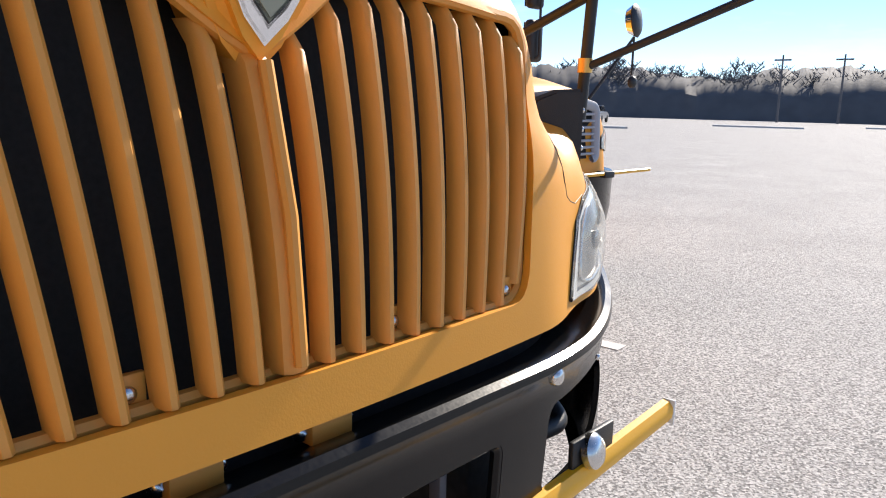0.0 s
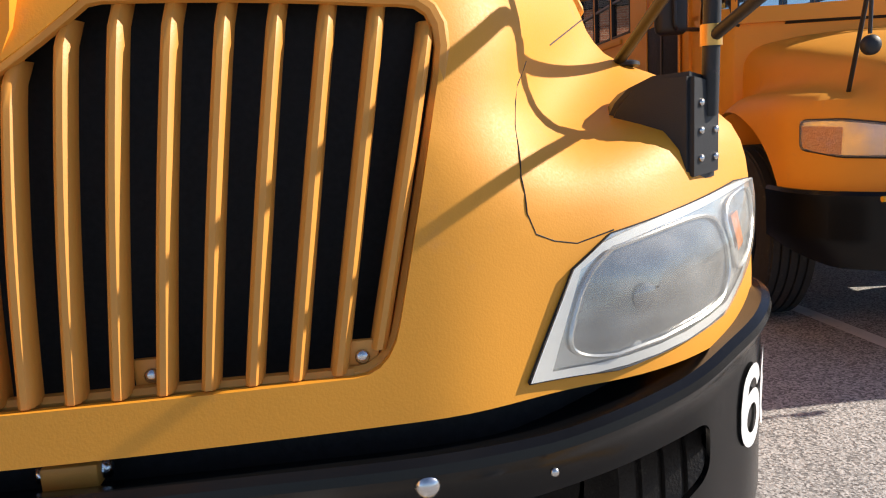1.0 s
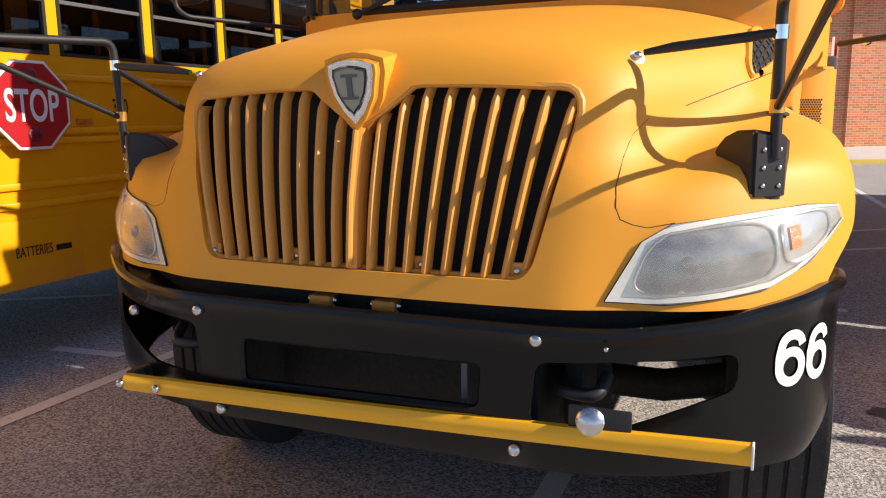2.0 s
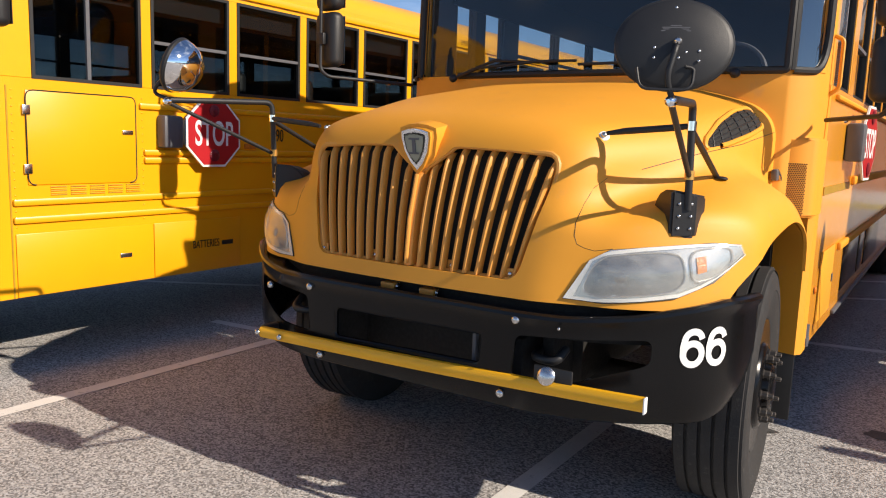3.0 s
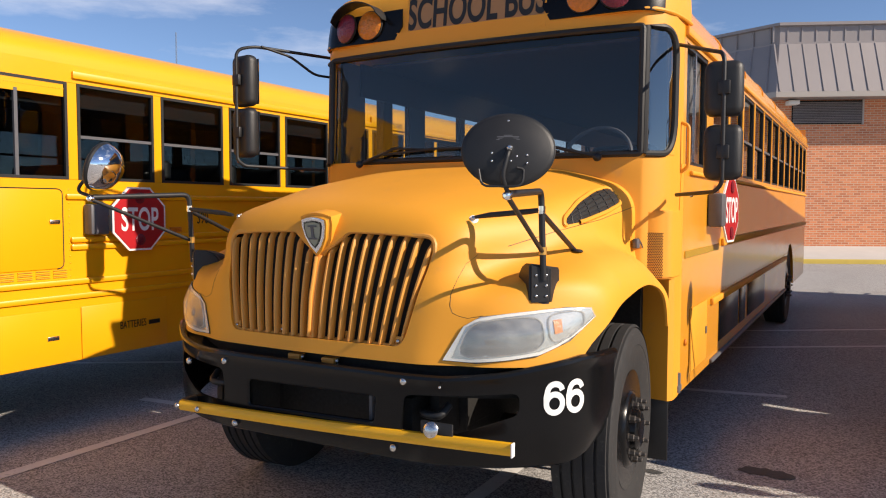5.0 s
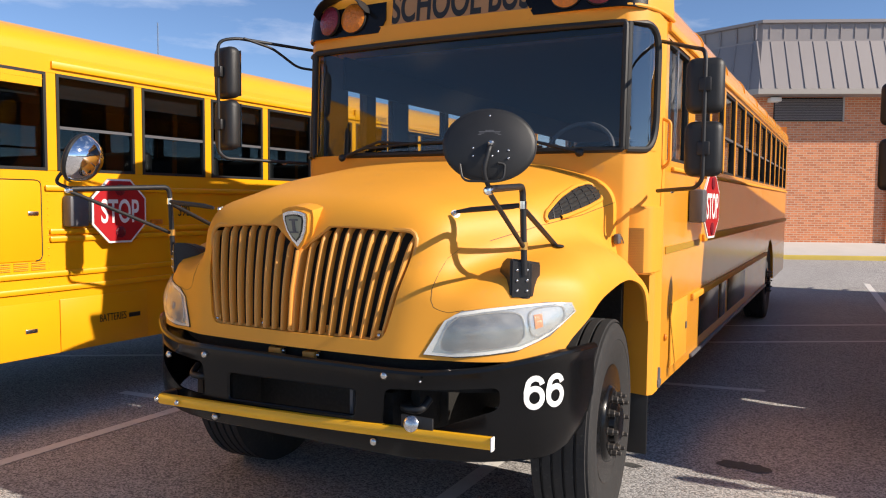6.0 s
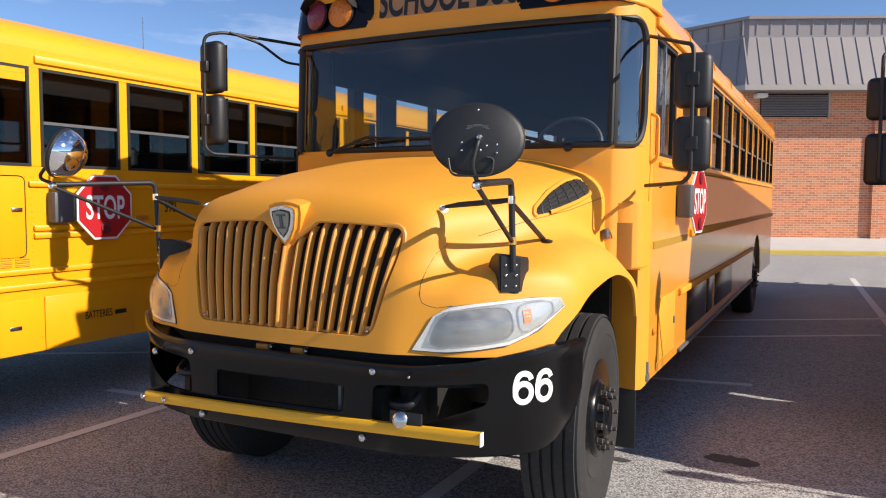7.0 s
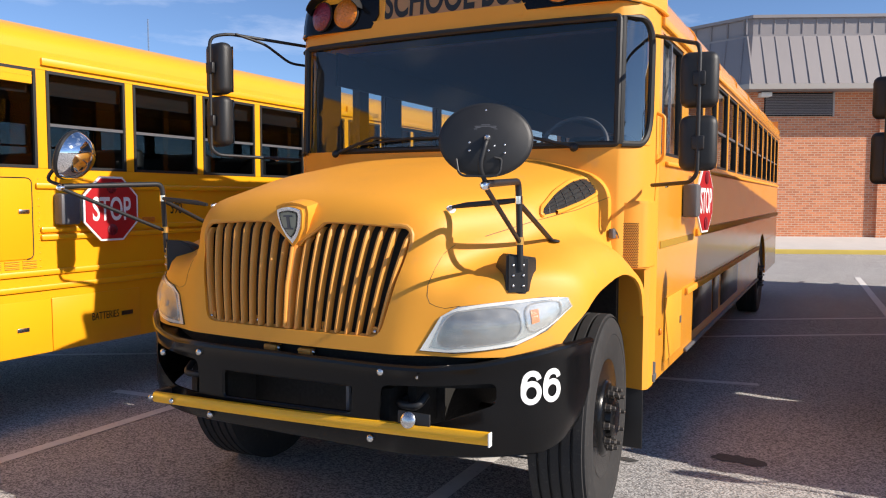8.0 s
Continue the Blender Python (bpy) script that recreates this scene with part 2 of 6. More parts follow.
def thick(me, t, offset=-1.0, cuts=()):
    """The mesh made solid, with other meshes cut out of it."""
    ob = bpy.data.objects.new("tmp", me)
    scene.collection.objects.link(ob)
    tmp = [ob]
    if t:
        s = ob.modifiers.new("s", "SOLIDIFY")
        s.thickness, s.offset = t, offset
    for c in cuts:
        co = bpy.data.objects.new("cut", c)
        scene.collection.objects.link(co)
        tmp.append(co)
        bo = ob.modifiers.new("b", "BOOLEAN")
        bo.operation, bo.object, bo.solver = "DIFFERENCE", co, "EXACT"
    dg = bpy.context.evaluated_depsgraph_get()
    out = bpy.data.meshes.new_from_object(ob.evaluated_get(dg), depsgraph=dg)
    for o in tmp:
        bpy.data.objects.remove(o)
    out.polygons.foreach_set("use_smooth", [True] * len(out.polygons))
    out.set_sharp_from_angle(angle=radians(35))
    out.materials.clear()
    return out


def words(name, text, size, m, material, parent, label="", depth=0.001, bold=0.0, squeeze=1.0):
    """Writing as a mesh: its baseline starts at m's origin and runs along m's x."""
    cu = bpy.data.curves.new(name, "FONT")
    cu.body, cu.size, cu.extrude, cu.offset = text, size, depth, bold
    cu.align_x = "CENTER"
    ob = bpy.data.objects.new("tmp", cu)
    scene.collection.objects.link(ob)
    dg = bpy.context.evaluated_depsgraph_get()
    me = bpy.data.meshes.new_from_object(ob.evaluated_get(dg), depsgraph=dg)
    bpy.data.objects.remove(ob)
    me.transform(m @ Matrix.Diagonal((squeeze, 1, 1, 1)))
    me.materials.clear()
    me.materials.append(material)
    o = new(name, me)
    o.parent = parent
    if label:
        tagged(o, label)
    return o


def disc_at(bm, c, n, r, h, seg=12, dome=0.4):
    """A bolt head or lamp: a low domed disc at c that faces n."""
    m = Matrix.Translation(c) @ Vector(n).to_track_quat("Z", "Y").to_matrix().to_4x4()
    return lathe(bm, [(r, 0), (r, h * 0.5), (r * 0.8, h * (1 - dome * 0.5)), (r * 0.35, h), (1e-6, h)], m, seg)


def lerp(tab, x):
    if x <= tab[0][0]:
        return tab[0][1]
    for (a, b), (c, d) in zip(tab, tab[1:]):
        if x <= c:
            t = (x - a) / (c - a)
            return b + (d - b) * t
    return tab[-1][1]


# ---- ground ----
GROUND = 0.17


def ground_z(x, y):
    return GROUND - 0.003 * max(0.0, x - 2.5)


def ground():
    bm = bmesh.new()
    xs = [-900, -200, -60, -20, -8, -4, 0, 2.5, 5, 10, 20, 40, 80, 120, 400, 900]
    ys = [-900, -200, -60, -20, -8, -4, 0, 4, 8, 12, 16, 22, 40, 80, 200, 900]
    grid(bm, [[Vector((x, y, ground_z(x, y))) for x in xs] for y in ys])
    ob = new("ground", mesh_of(bm, "ground", False))
    ob.data.materials.append(ASPHALT)
    tagged(ob, "grey sunlit asphalt of a large parking lot", "ground", kind="structure")
    # parking lines, and from (0.72, 4.28) a sliver of sunlight painted white
    marks = (((-2.34, -1.6), (-2.37, 11.0), 0.1), ((0.31, -0.9), (0.27, 10.0), 0.1), ((3.27, 1.3), (2.86, 9.35), 0.11), ((2.86, 9.40), (2.57, 15.3), 0.11),
             ((6.2, 3.3), (6.1, 9.0), 0.11), ((-0.5, 5.81), (2.75, 7.87), 0.085), ((0.3, 7.70), (2.82, 9.33), 0.085), ((0.72, 4.28), (1.61, 4.45), 0.09),
             ((-7.5, 0.7), (-4.0, 2.92), 0.08), ((-3.15, 1.64), (-2.62, 1.69), 0.09))
    for a, b, w in marks:
        bm = bmesh.new()
        a, b = Vector((*a, 0)), Vector((*b, 0))
        s = (b - a).normalized().cross(Vector((0, 0, 1))) * w / 2
        rows = []
        for k in range(9):
            p = a.lerp(b, k / 8)
            rows.append([Vector((q.x, q.y, ground_z(q.x, q.y) + 0.004)) for q in (p - s, p + s)])
        grid(bm, rows)
        o = new("parking_line", mesh_of(bm, "parking_line", False))
        o.data.materials.append(PAINTL)
        tagged(o, "worn white parking lines and one sunlit sliver, painted on asphalt", "parking line", "parking lines", "structure")
    rnd = random.Random(9)
    for x, y, rx, ry in ((1.68, 2.33, 0.13, 0.10), (1.02, 2.0, 0.09, 0.05), (-0.55, -0.75, 0.09, 0.06)):
        bm = bmesh.new()
        vs = []
        for k in range(22):
            a = 2 * math.pi * k / 22
            f = 1 + 0.28 * math.sin(2 * a + x) + rnd.uniform(-0.16, 0.16)
            vs.append(bm.verts.new((x + rx * f * math.cos(a), y + ry * f * math.sin(a), ground_z(x, y) + 0.003)))
        bm.faces.new(vs)
        o = new("oil_stain", mesh_of(bm, "oil_stain", False))
        o.data.materials.append(OIL)
        tagged(o, "dark oil stain soaked into the asphalt", "oil stain", "oil stains", "structure")


ground()


# ---- buses: shared pieces ----
def window_unit(parent, y0, y1, z0, z1, side, split=0.45, glass=None, x=1.2):
    """A sash set in a side wall: black frame, a rail across the middle and two panes."""
    bm = bmesh.new()
    f = 0.022
    xo, xi = side * (x + 0.004), side * (x - 0.035)
    a, b = min(xo, xi), max(xo, xi)
    box(bm, a, b, y0, y1, z0, z0 + f)
    box(bm, a, b, y0, y1, z1 - f, z1)
    box(bm, a, b, y0, y0 + f, z0 + f, z1 - f)
    box(bm, a, b, y1 - f, y1, z0 + f, z1 - f)
    w = part("window", bm, GASKET, parent, smooth=False)
    if not split:
        xm = side * (x - 0.018)
        p = part("pane", B(xm - 0.002, xm + 0.002, y0 + f, y1 - f, z0 + f, z1 - f), glass or GLASS, w, smooth=False)
        p.visible_shadow = False
        return
    zs = z0 + (z1 - z0) * split
    part("sash_rail", B(a + 0.006, b - 0.006, y0 + f, y1 - f, zs - 0.011, zs + 0.011), GREYM, w, smooth=False)
    for lo, hi in ((z0 + f, zs - 0.011), (zs + 0.011, z1 - f)):
        xm = side * (x - (0.014 if lo > z0 + f else 0.022))
        p = part("pane", B(xm - 0.002, xm + 0.002, y0 + f, y1 - f, lo, hi), glass or GLASS, w, smooth=False)
        p.visible_shadow = False


def body_shell(bus, paint, y0, y1, skirt, sill, head, top, wins, arches, hw=1.2, y0low=None, floor_z=1.02, gutter_y=None):
    y0low = y0 if y0low is None else y0low
    for s in (1, -1):
        a, b = sorted((s * (hw - 0.045), s * hw))
        out = [(y0low, skirt)]
        for ya, za, r in sorted(arches):
            h = math.sqrt(max(0.0, r * r - (skirt - za) ** 2))
            a0 = math.atan2(skirt - za, -h)
            a1 = math.atan2(skirt - za, h)
            if a0 < 0:
                a0 += 2 * math.pi
            for k in range(25):
                t = a0 + (a1 - a0) * k / 24
                out.append((ya + r * math.cos(t), za + r * math.sin(t)))
        out += [(y1, skirt), (y1, sill), (y0, sill), (y0, 1.15)]
        part("side_panel", slab(bmesh.new(), out, "x", a, b), paint, bus, smooth=False)
        edges = [y0] + [v for w in wins for v in w] + [y1]
        for p, q in zip(edges[::2], edges[1::2]):
            part("window_post", B(a, b, p, q, sill, head, bev=0.004, seg=1), paint, bus, smooth=False)
        part("header_rail", B(a, b, y0, y1, head, head + 0.13), paint, bus, smooth=False)
        part("gutter", B(*sorted((s * (hw - 0.01), s * (hw + 0.022))), y0 + 0.02 if gutter_y is None else gutter_y, y1, head + 0.03, head + 0.085, bev=0.008), paint, bus)
        for p, q in wins:
            window_unit(bus, p, q, sill, head, s, 0.45 if p > wins[0][0] else 0.0, GLASSD if paint is YELLOW_B else GLASS)
        for p, q in zip(edges[::2], edges[1::2]):
            part("post_lining", B(*sorted((s * (hw - 0.056), s * (hw - 0.047))), p - 0.004, q + 0.004, sill, head), INNER, bus, smooth=False)
    # roof
    bm = bmesh.new()
    zh = head + 0.13
    rows = []
    ys = [y0 + (y1 - y0) * k / 16 for k in range(17)]
    for y in ys:
        row = []
        for k in range(25):
            t = math.pi * k / 24
            c, sn = math.cos(t), math.sin(t)
            row.append(Vector((hw * math.copysign(abs(c) ** 0.62, c), y, zh + (top - zh) * sn ** 0.85)))
        rows.append(row)
    grid(bm, rows)
    me = thick(mesh_of(bm, "roof"), 0.03)
    part("roof", me, paint, bus)
    for y in ys[2::2] if paint is not YELLOW_B else ():
        pts = []
        for k in range(25):
            t = math.pi * k / 24
            c, sn = math.cos(t), math.sin(t)
            pts.append(Vector(((hw + 0.004) * math.copysign(abs(c) ** 0.62, c), y, zh + 0.004 + (top - zh) * sn ** 0.85)))
        part("roof_seam", tube(bmesh.new(), pts, 0.005, 6), paint, bus)
    part("rear_wall", B(-hw + 0.02, hw - 0.02, y1 - 0.05, y1, skirt, sill, bev=0.01), paint, bus)
    bm = bmesh.new()
    for u, v in ((-hw + 0.02, -0.95), (-0.42, -0.36), (0.36, 0.42), (0.95, hw - 0.02)):
        box(bm, u, v, y1 - 0.05, y1, sill, head)
    box(bm, -hw + 0.02, hw - 0.02, y1 - 0.05, y1, head, top - 0.06)
    part("rear_frame", bm, paint, bus, smooth=False)
    part("floor_pan", B(-hw + 0.05, hw - 0.05, y0 + 0.05, y1 - 0.06, floor_z - 0.12, floor_z), DARK, bus, smooth=False)
    part("chassis", B(-0.45, 0.45, y0 - 0.2, y1 - 0.3, 0.62, 0.88), DARK, bus, smooth=False)
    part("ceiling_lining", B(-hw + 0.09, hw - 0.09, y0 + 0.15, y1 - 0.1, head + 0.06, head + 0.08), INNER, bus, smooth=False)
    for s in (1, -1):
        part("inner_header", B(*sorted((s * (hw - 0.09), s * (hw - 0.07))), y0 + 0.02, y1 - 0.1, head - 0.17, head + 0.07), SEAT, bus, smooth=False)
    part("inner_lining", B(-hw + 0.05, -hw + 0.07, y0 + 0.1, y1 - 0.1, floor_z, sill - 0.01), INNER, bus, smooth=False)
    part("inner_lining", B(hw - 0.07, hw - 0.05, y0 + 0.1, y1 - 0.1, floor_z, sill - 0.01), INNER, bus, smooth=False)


def seats(bus, y0, y1, pitch, floor_z=1.02, hw=1.1):
    me = mesh_of(box(box(bmesh.new(), 0.0, 0.92, 0.0, 0.11, 0.30, 1.28, bev=0.045, seg=3), 0.0, 0.92, -0.42, 0.03, 0.26, 0.45, bev=0.045, seg=3), "seat")
    me.materials.append(SEAT)
    n = int((y1 - y0) / pitch)
    for k in range(n):
        for x in (-hw, hw - 0.92):
            o = new("bench_seat", me)
            o.parent = bus
            o.matrix_basis = pose(x, y0 + k * pitch, floor_z)


def wheel(parent, x, y, r=0.525, w=0.29, side=1, zc=None, steer=0.0):
    """Tyre with grooves, dish rim and nuts, its outer face towards side."""
    zc = r if zc is None else zc
    m = pose(x, y, zc, 0, 0, steer) @ pose(0, 0, 0, 0, 90 * side, 0)
    wl_ = part("tyre", bmesh.new(), RUBBER, parent)
    prof, h = [], w / 2
    prof += [(0.30, -h * 0.86), (0.40, -h * 1.0), (r - 0.05, -h * 0.98), (r - 0.012, -h * 0.86)]
    for k in range(5):
        c = -h * 0.72 + k * h * 0.36
        prof += [(r, c - h * 0.13), (r, c + h * 0.13), (r - 0.014, c + h * 0.145), (r - 0.014, c + h * 0.215)]
    prof += [(r - 0.012, h * 0.86), (r - 0.03, h * 0.95), (r - 0.05, h * 0.985), (r - 0.10, h * 1.02), (r - 0.105, h * 1.0), (0.40, h * 1.0), (0.315, h * 0.90), (0.295, h * 0.84)]
    bm = lathe(bmesh.new(), prof[:-1] + [prof[-1], (0.285, h * 0.4), (0.285, -h * 0.8), (0.30, -h * 0.86)], m, 72)
    me = mesh_of(bm, "tyre", True, 30)
    me.materials.append(RUBBER)
    wl_.data = me
    rim = lathe(bmesh.new(), [(0.296, h * 0.86), (0.29, h * 0.80), (0.27, h * 0.5), (0.255, h * 0.3), (0.22, h * 0.36), (0.205, h * 0.66), (0.19, h * 0.92), (0.172, h * 1.0), (0.105, h * 1.0), (0.10, h * 1.16), (0.085, h * 1.24), (0.045, h * 1.28), (1e-6, h * 1.28)], m, 48)
    rm = part("rim", rim, BLACK, wl_)
    bs = bmesh.new()
    nut = mesh_of(lathe(bmesh.new(), [(0.021, 0), (0.021, 0.004), (0.0175, 0.006), (0.0175, 0.028), (0.012, 0.032), (0.0105, 0.05), (0.007, 0.053), (1e-6, 0.053)], None, 8), "wheel_nut", False)
    nut.materials.append(NUT)
    for k in range(10):
        a = 2 * math.pi * (k + 0.5) / 10
        o = part("wheel_nut", nut, NUT, rm)
        o.matrix_basis = m @ Matrix.Translation((0.1425 * math.cos(a), 0.1425 * math.sin(a), h * 1.0))
    for k in range(5):
        a = 2 * math.pi * k / 5 + 0.3
        disc_at(bs, m @ Vector((0.235 * math.cos(a), 0.235 * math.sin(a), h * 0.37)), m.to_3x3() @ Vector((0, 0, 1)), 0.032, 0.006, 16, 0)
    part("hand_hole", bs, DARK, rm)
    return wl_


def steering(parent, m):
    """A thin-rimmed steering wheel with hub and three spokes."""
    pts = [m @ Vector((0.225 * math.cos(2 * math.pi * k / 40), 0.225 * math.sin(2 * math.pi * k / 40), 0)) for k in range(41)]
    sw = part("steering_wheel", tube(bmesh.new(), pts, 0.014, 8, False), GREYM, parent)
    part("hub", disc_at(bmesh.new(), m @ Vector((0, 0, -0.03)), m.to_3x3() @ Vector((0, 0, 1)), 0.05, 0.03, 20), PLASTIC, sw)
    for a in (-90, 20, 160):
        e = Vector((math.cos(radians(a)), math.sin(radians(a)), 0))
        part("spoke", tube(bmesh.new(), [m @ (e * 0.04 + Vector((0, 0, -0.02))), m @ (e * 0.222)], 0.009, 6), PLASTIC, sw)


def octagon(r):
    return [(r / math.cos(math.pi / 8) * math.cos(math.pi / 8 + k * math.pi / 4), r / math.cos(math.pi / 8) * math.sin(math.pi / 8 + k * math.pi / 4)) for k in range(8)]


def stop_arm(bus, x, yb, ys, z, turn, r=0.232, box_w=0.16):
    """A stop sign on its arm: control box at yb, octagon round ys; turn: degrees by which the sign swings out."""
    part("stop_arm_box", B(x - 0.10, x + 0.0, yb - box_w / 2, yb + box_w / 2, z - 0.115, z + 0.115, bev=0.018), GREYM, bus, "grey stop arm control box")
    part("stop_arm_bracket", B(x - 0.07, x - 0.03, yb, ys - r * 0.7, z - 0.09, z + 0.09, bev=0.006), PLASTIC, bus)
    m = pose(x - 0.02, ys - r, z, 90, 0, 90 - turn) @ Matrix.Translation((r, 0, 0))
    rim = slab(bmesh.new(), octagon(r), "z", -0.006, 0.006)
    rim.transform(m)
    s = part("stop_sign", rim, WHITE, bus, "red octagonal stop sign with white border and letters", smooth=False)
    f = slab(bmesh.new(), octagon(r - 0.016), "z", 0.006, 0.009)
    f.transform(m)
    part("sign_face", f, RED, s, smooth=False)
    words("lettering", "STOP", 0.255, m @ Matrix.Translation((0, -0.088, 0.0095)), WHITE, s, bold=0.004, squeeze=0.58)
    for dz in (1, -1):
        part("sign_lamp", disc_at(bmesh.new(), m @ Vector((0, dz * 0.165, 0.009)), m.to_3x3() @ Vector((0, 0, 1)), 0.045, 0.012, 20), REDL, s)


def rear_mirror(bus, cx, cy, cz, w, h, yaw):
    """A tall mirror head with a rounded plastic back."""
    bm = bmesh.new()
    box(bm, -w / 2, w / 2, -0.055, 0.05, -h / 2, h / 2, bev=0.045, seg=4)
    bm.transform(pose(cx, cy, cz, 0, 0, yaw))
    hd = part("side_mirror", bm, PLASTIC, bus, "black plastic rear-view mirror head")
    g = B(-w / 2 + 0.02, w / 2 - 0.02, 0.05, 0.055, -h / 2 + 0.02, h / 2 - 0.02)
    g.transform(pose(cx, cy, cz, 0, 0, yaw))
    part("mirror_glass", g, CHROME, hd)
    return hd


# ---- the bus with the ribbed grille ----
C0 = np.array((0.0, 1.64, 1.147))


def smax(a, b, k):
    h = np.maximum(k - np.abs(a - b), 0) / k
    return np.maximum(a, b) + h * h * k / 4


def nose_f(p):
    x, y, z = p[..., 0], p[..., 1], p[..., 2]
    ax = np.abs(x)
    wc = np.interp(y, (0, .12, .3, .7, 1.2, 1.7), (.63, .66, .74, .95, 1.02, 1.06))
    zt = np.interp(y, (0, .12, .3, .8, 1.3, 1.75), (1.735, 1.79, 1.845, 1.955, 2.03, 2.07)) - np.interp(y, (0, .3, .7), (.07, .10, .16)) * (ax / wc) ** 3
    yf = 0.02 + 0.18 * (z - 1.2) + 0.10 * ax ** 2
    hood = smax(smax(ax - wc, z - zt, 0.13), yf - y, 0.12)
    wf = np.interp(y, (.3, .5, 1.0, 1.45, 1.75), (1.19, 1.225, 1.25, 1.25, 1.22))
    zf = np.interp(y, (0, .3, .69, 1.0, 1.25, 1.42, 1.6), (1.40, 1.49, 1.61, 1.63, 1.59, 1.53, 1.46)) - 0.9 * np.maximum(0, ax - 0.98) ** 1.6
    u = np.maximum(0, ax - 0.67) / 0.51
    yff = 0.09 + 0.335 * (u ** 1.7 - (u ** 1.7 - u ** 2.3) * np.clip((1.43 - z) / 0.14, 0, 1)) + 0.12 * (z - 1.15)
    fender = smax(smax(ax - wf, z - zf, 0.12), yff - y, 0.065)
    return -smax(-hood, -fender, 0.12)


def cast(d):
    """How far along each direction from C0 the nose's skin lies."""
    d = d / np.linalg.norm(d, axis=-1, keepdims=True)
    lo, hi = np.full(d.shape[:-1], 0.05), np.full(d.shape[:-1], 2.6)
    for _ in range(40):
        mid = (lo + hi) / 2
        ins = nose_f(C0 + d * mid[..., None]) < 0
        lo, hi = np.where(ins, mid, lo), np.where(ins, hi, mid)
    return C0 + d * ((lo + hi) / 2)[..., None], d


def on_skin(p, off=0.0):
    q, d = cast(np.array(p, float) - C0)
    e = 1e-3
    g = np.stack([nose_f(q + np.eye(3)[i] * e) - nose_f(q - np.eye(3)[i] * e) for i in range(3)], -1)
    g /= np.linalg.norm(g, axis=-1, keepdims=True)
    return q + g * off


def skin_tube(bm, pts, r, off=0.0, n=24, seg=6):
    pts = [Vector(p) for p in pts]
    out = []
    for a, b in zip(pts, pts[1:]):
        for k in range(n):
            out.append(Vector(on_skin(a.lerp(b, k / n), off)))
    out.append(Vector(on_skin(pts[-1], off)))
    return tube(bm, out, r, seg)


def skin_patch(lower, upper, nu, nv, off, bulge=0.0):
    """A sheet on the nose between two curves of equal length."""
    bm = bmesh.new()
    rows = []
    for j in range(nv + 1):
        v = j / nv
        row = []
        for i in range(nu + 1):
            s = i / nu * (len(lower) - 1)
            k = min(int(s), len(lower) - 2)
            f = s - k
            a = Vector(lower[k]).lerp(Vector(lower[k + 1]), f)
            b = Vector(upper[k]).lerp(Vector(upper[k + 1]), f)
            u = i / nu
            row.append(Vector(on_skin(a.lerp(b, v), off + bulge * 16 * u * (1 - u) * v * (1 - v))))
        rows.append(row)
    return grid(bm, rows)


def grille_top(x):
    ax = abs(x)
    if ax < 0.155:
        return 1.585 + (1.69 - 1.585) * (ax / 0.155) ** 1.2
    return 1.69 - 0.02 * ((ax - 0.155) / 0.42) ** 2


def grille_loop(grow):
    """Outline of the grille opening, its corners rounded."""
    def bend(p, c, q):
        return [tuple((1 - t) ** 2 * a + 2 * t * (1 - t) * b + t * t * d for a, b, d in zip(p, c, q)) for t in (k / 5 for k in range(6))]
    low = bend((0.44, 1.21 - grow), (0.489 + grow, 1.21 - grow), (0.503 + grow, 1.272))
    top = bend((0.577 + grow, 1.575), (0.602 + grow, 1.676 + grow), (0.53, 1.6755 + grow))
    right = low + top + [(0.51 - 0.02 * k, grille_top(0.51 - 0.02 * k) + grow) for k in range(26)]
    return right + [(-x, z) for x, z in right[::-1] if x > 0.001]


def nose(bus):
    az = np.radians(np.linspace(-90, 90, 181))
    el = np.radians(np.linspace(0, 90, 80))
    A, E = np.meshgrid(az, el)
    D = np.stack([np.sin(A) * np.cos(E), -np.cos(A) * np.cos(E), np.sin(E)], -1)
    P, _ = cast(D)
    bm = grid(bmesh.new(), [[Vector(p) for p in row] for row in P])
    bmesh.ops.remove_doubles(bm, verts=bm.verts, dist=1e-4)
    hole = grille_loop(0.0)
    cut = mesh_of(slab(bmesh.new(), hole, "y", -0.3, 0.19), "cut", False)
    # the arch goes through the fenders only
    archs = []
    for s in (1, -1):
        edge = [Vector((0, y, z)) for y, z in ((0.36, 0.5), (0.36, 1.17), (0.62, 1.36), (1.06, 1.44), (1.47, 1.355), (1.64, 1.05), (1.66, 0.5))]
        arc = [(p.y, p.z) for p in rounded(edge, 0.2, 6)]
        archs.append(mesh_of(slab(bmesh.new(), arc, "x", *sorted((s * 0.78, s * 1.6))), "cut", False))
    me = thick(mesh_of(bm, "hood"), 0.014, -1.0, [cut] + archs)
    hood = part("hood", me, YELLOW, bus, "yellow moulded hood with rounded fenders")
    return hood


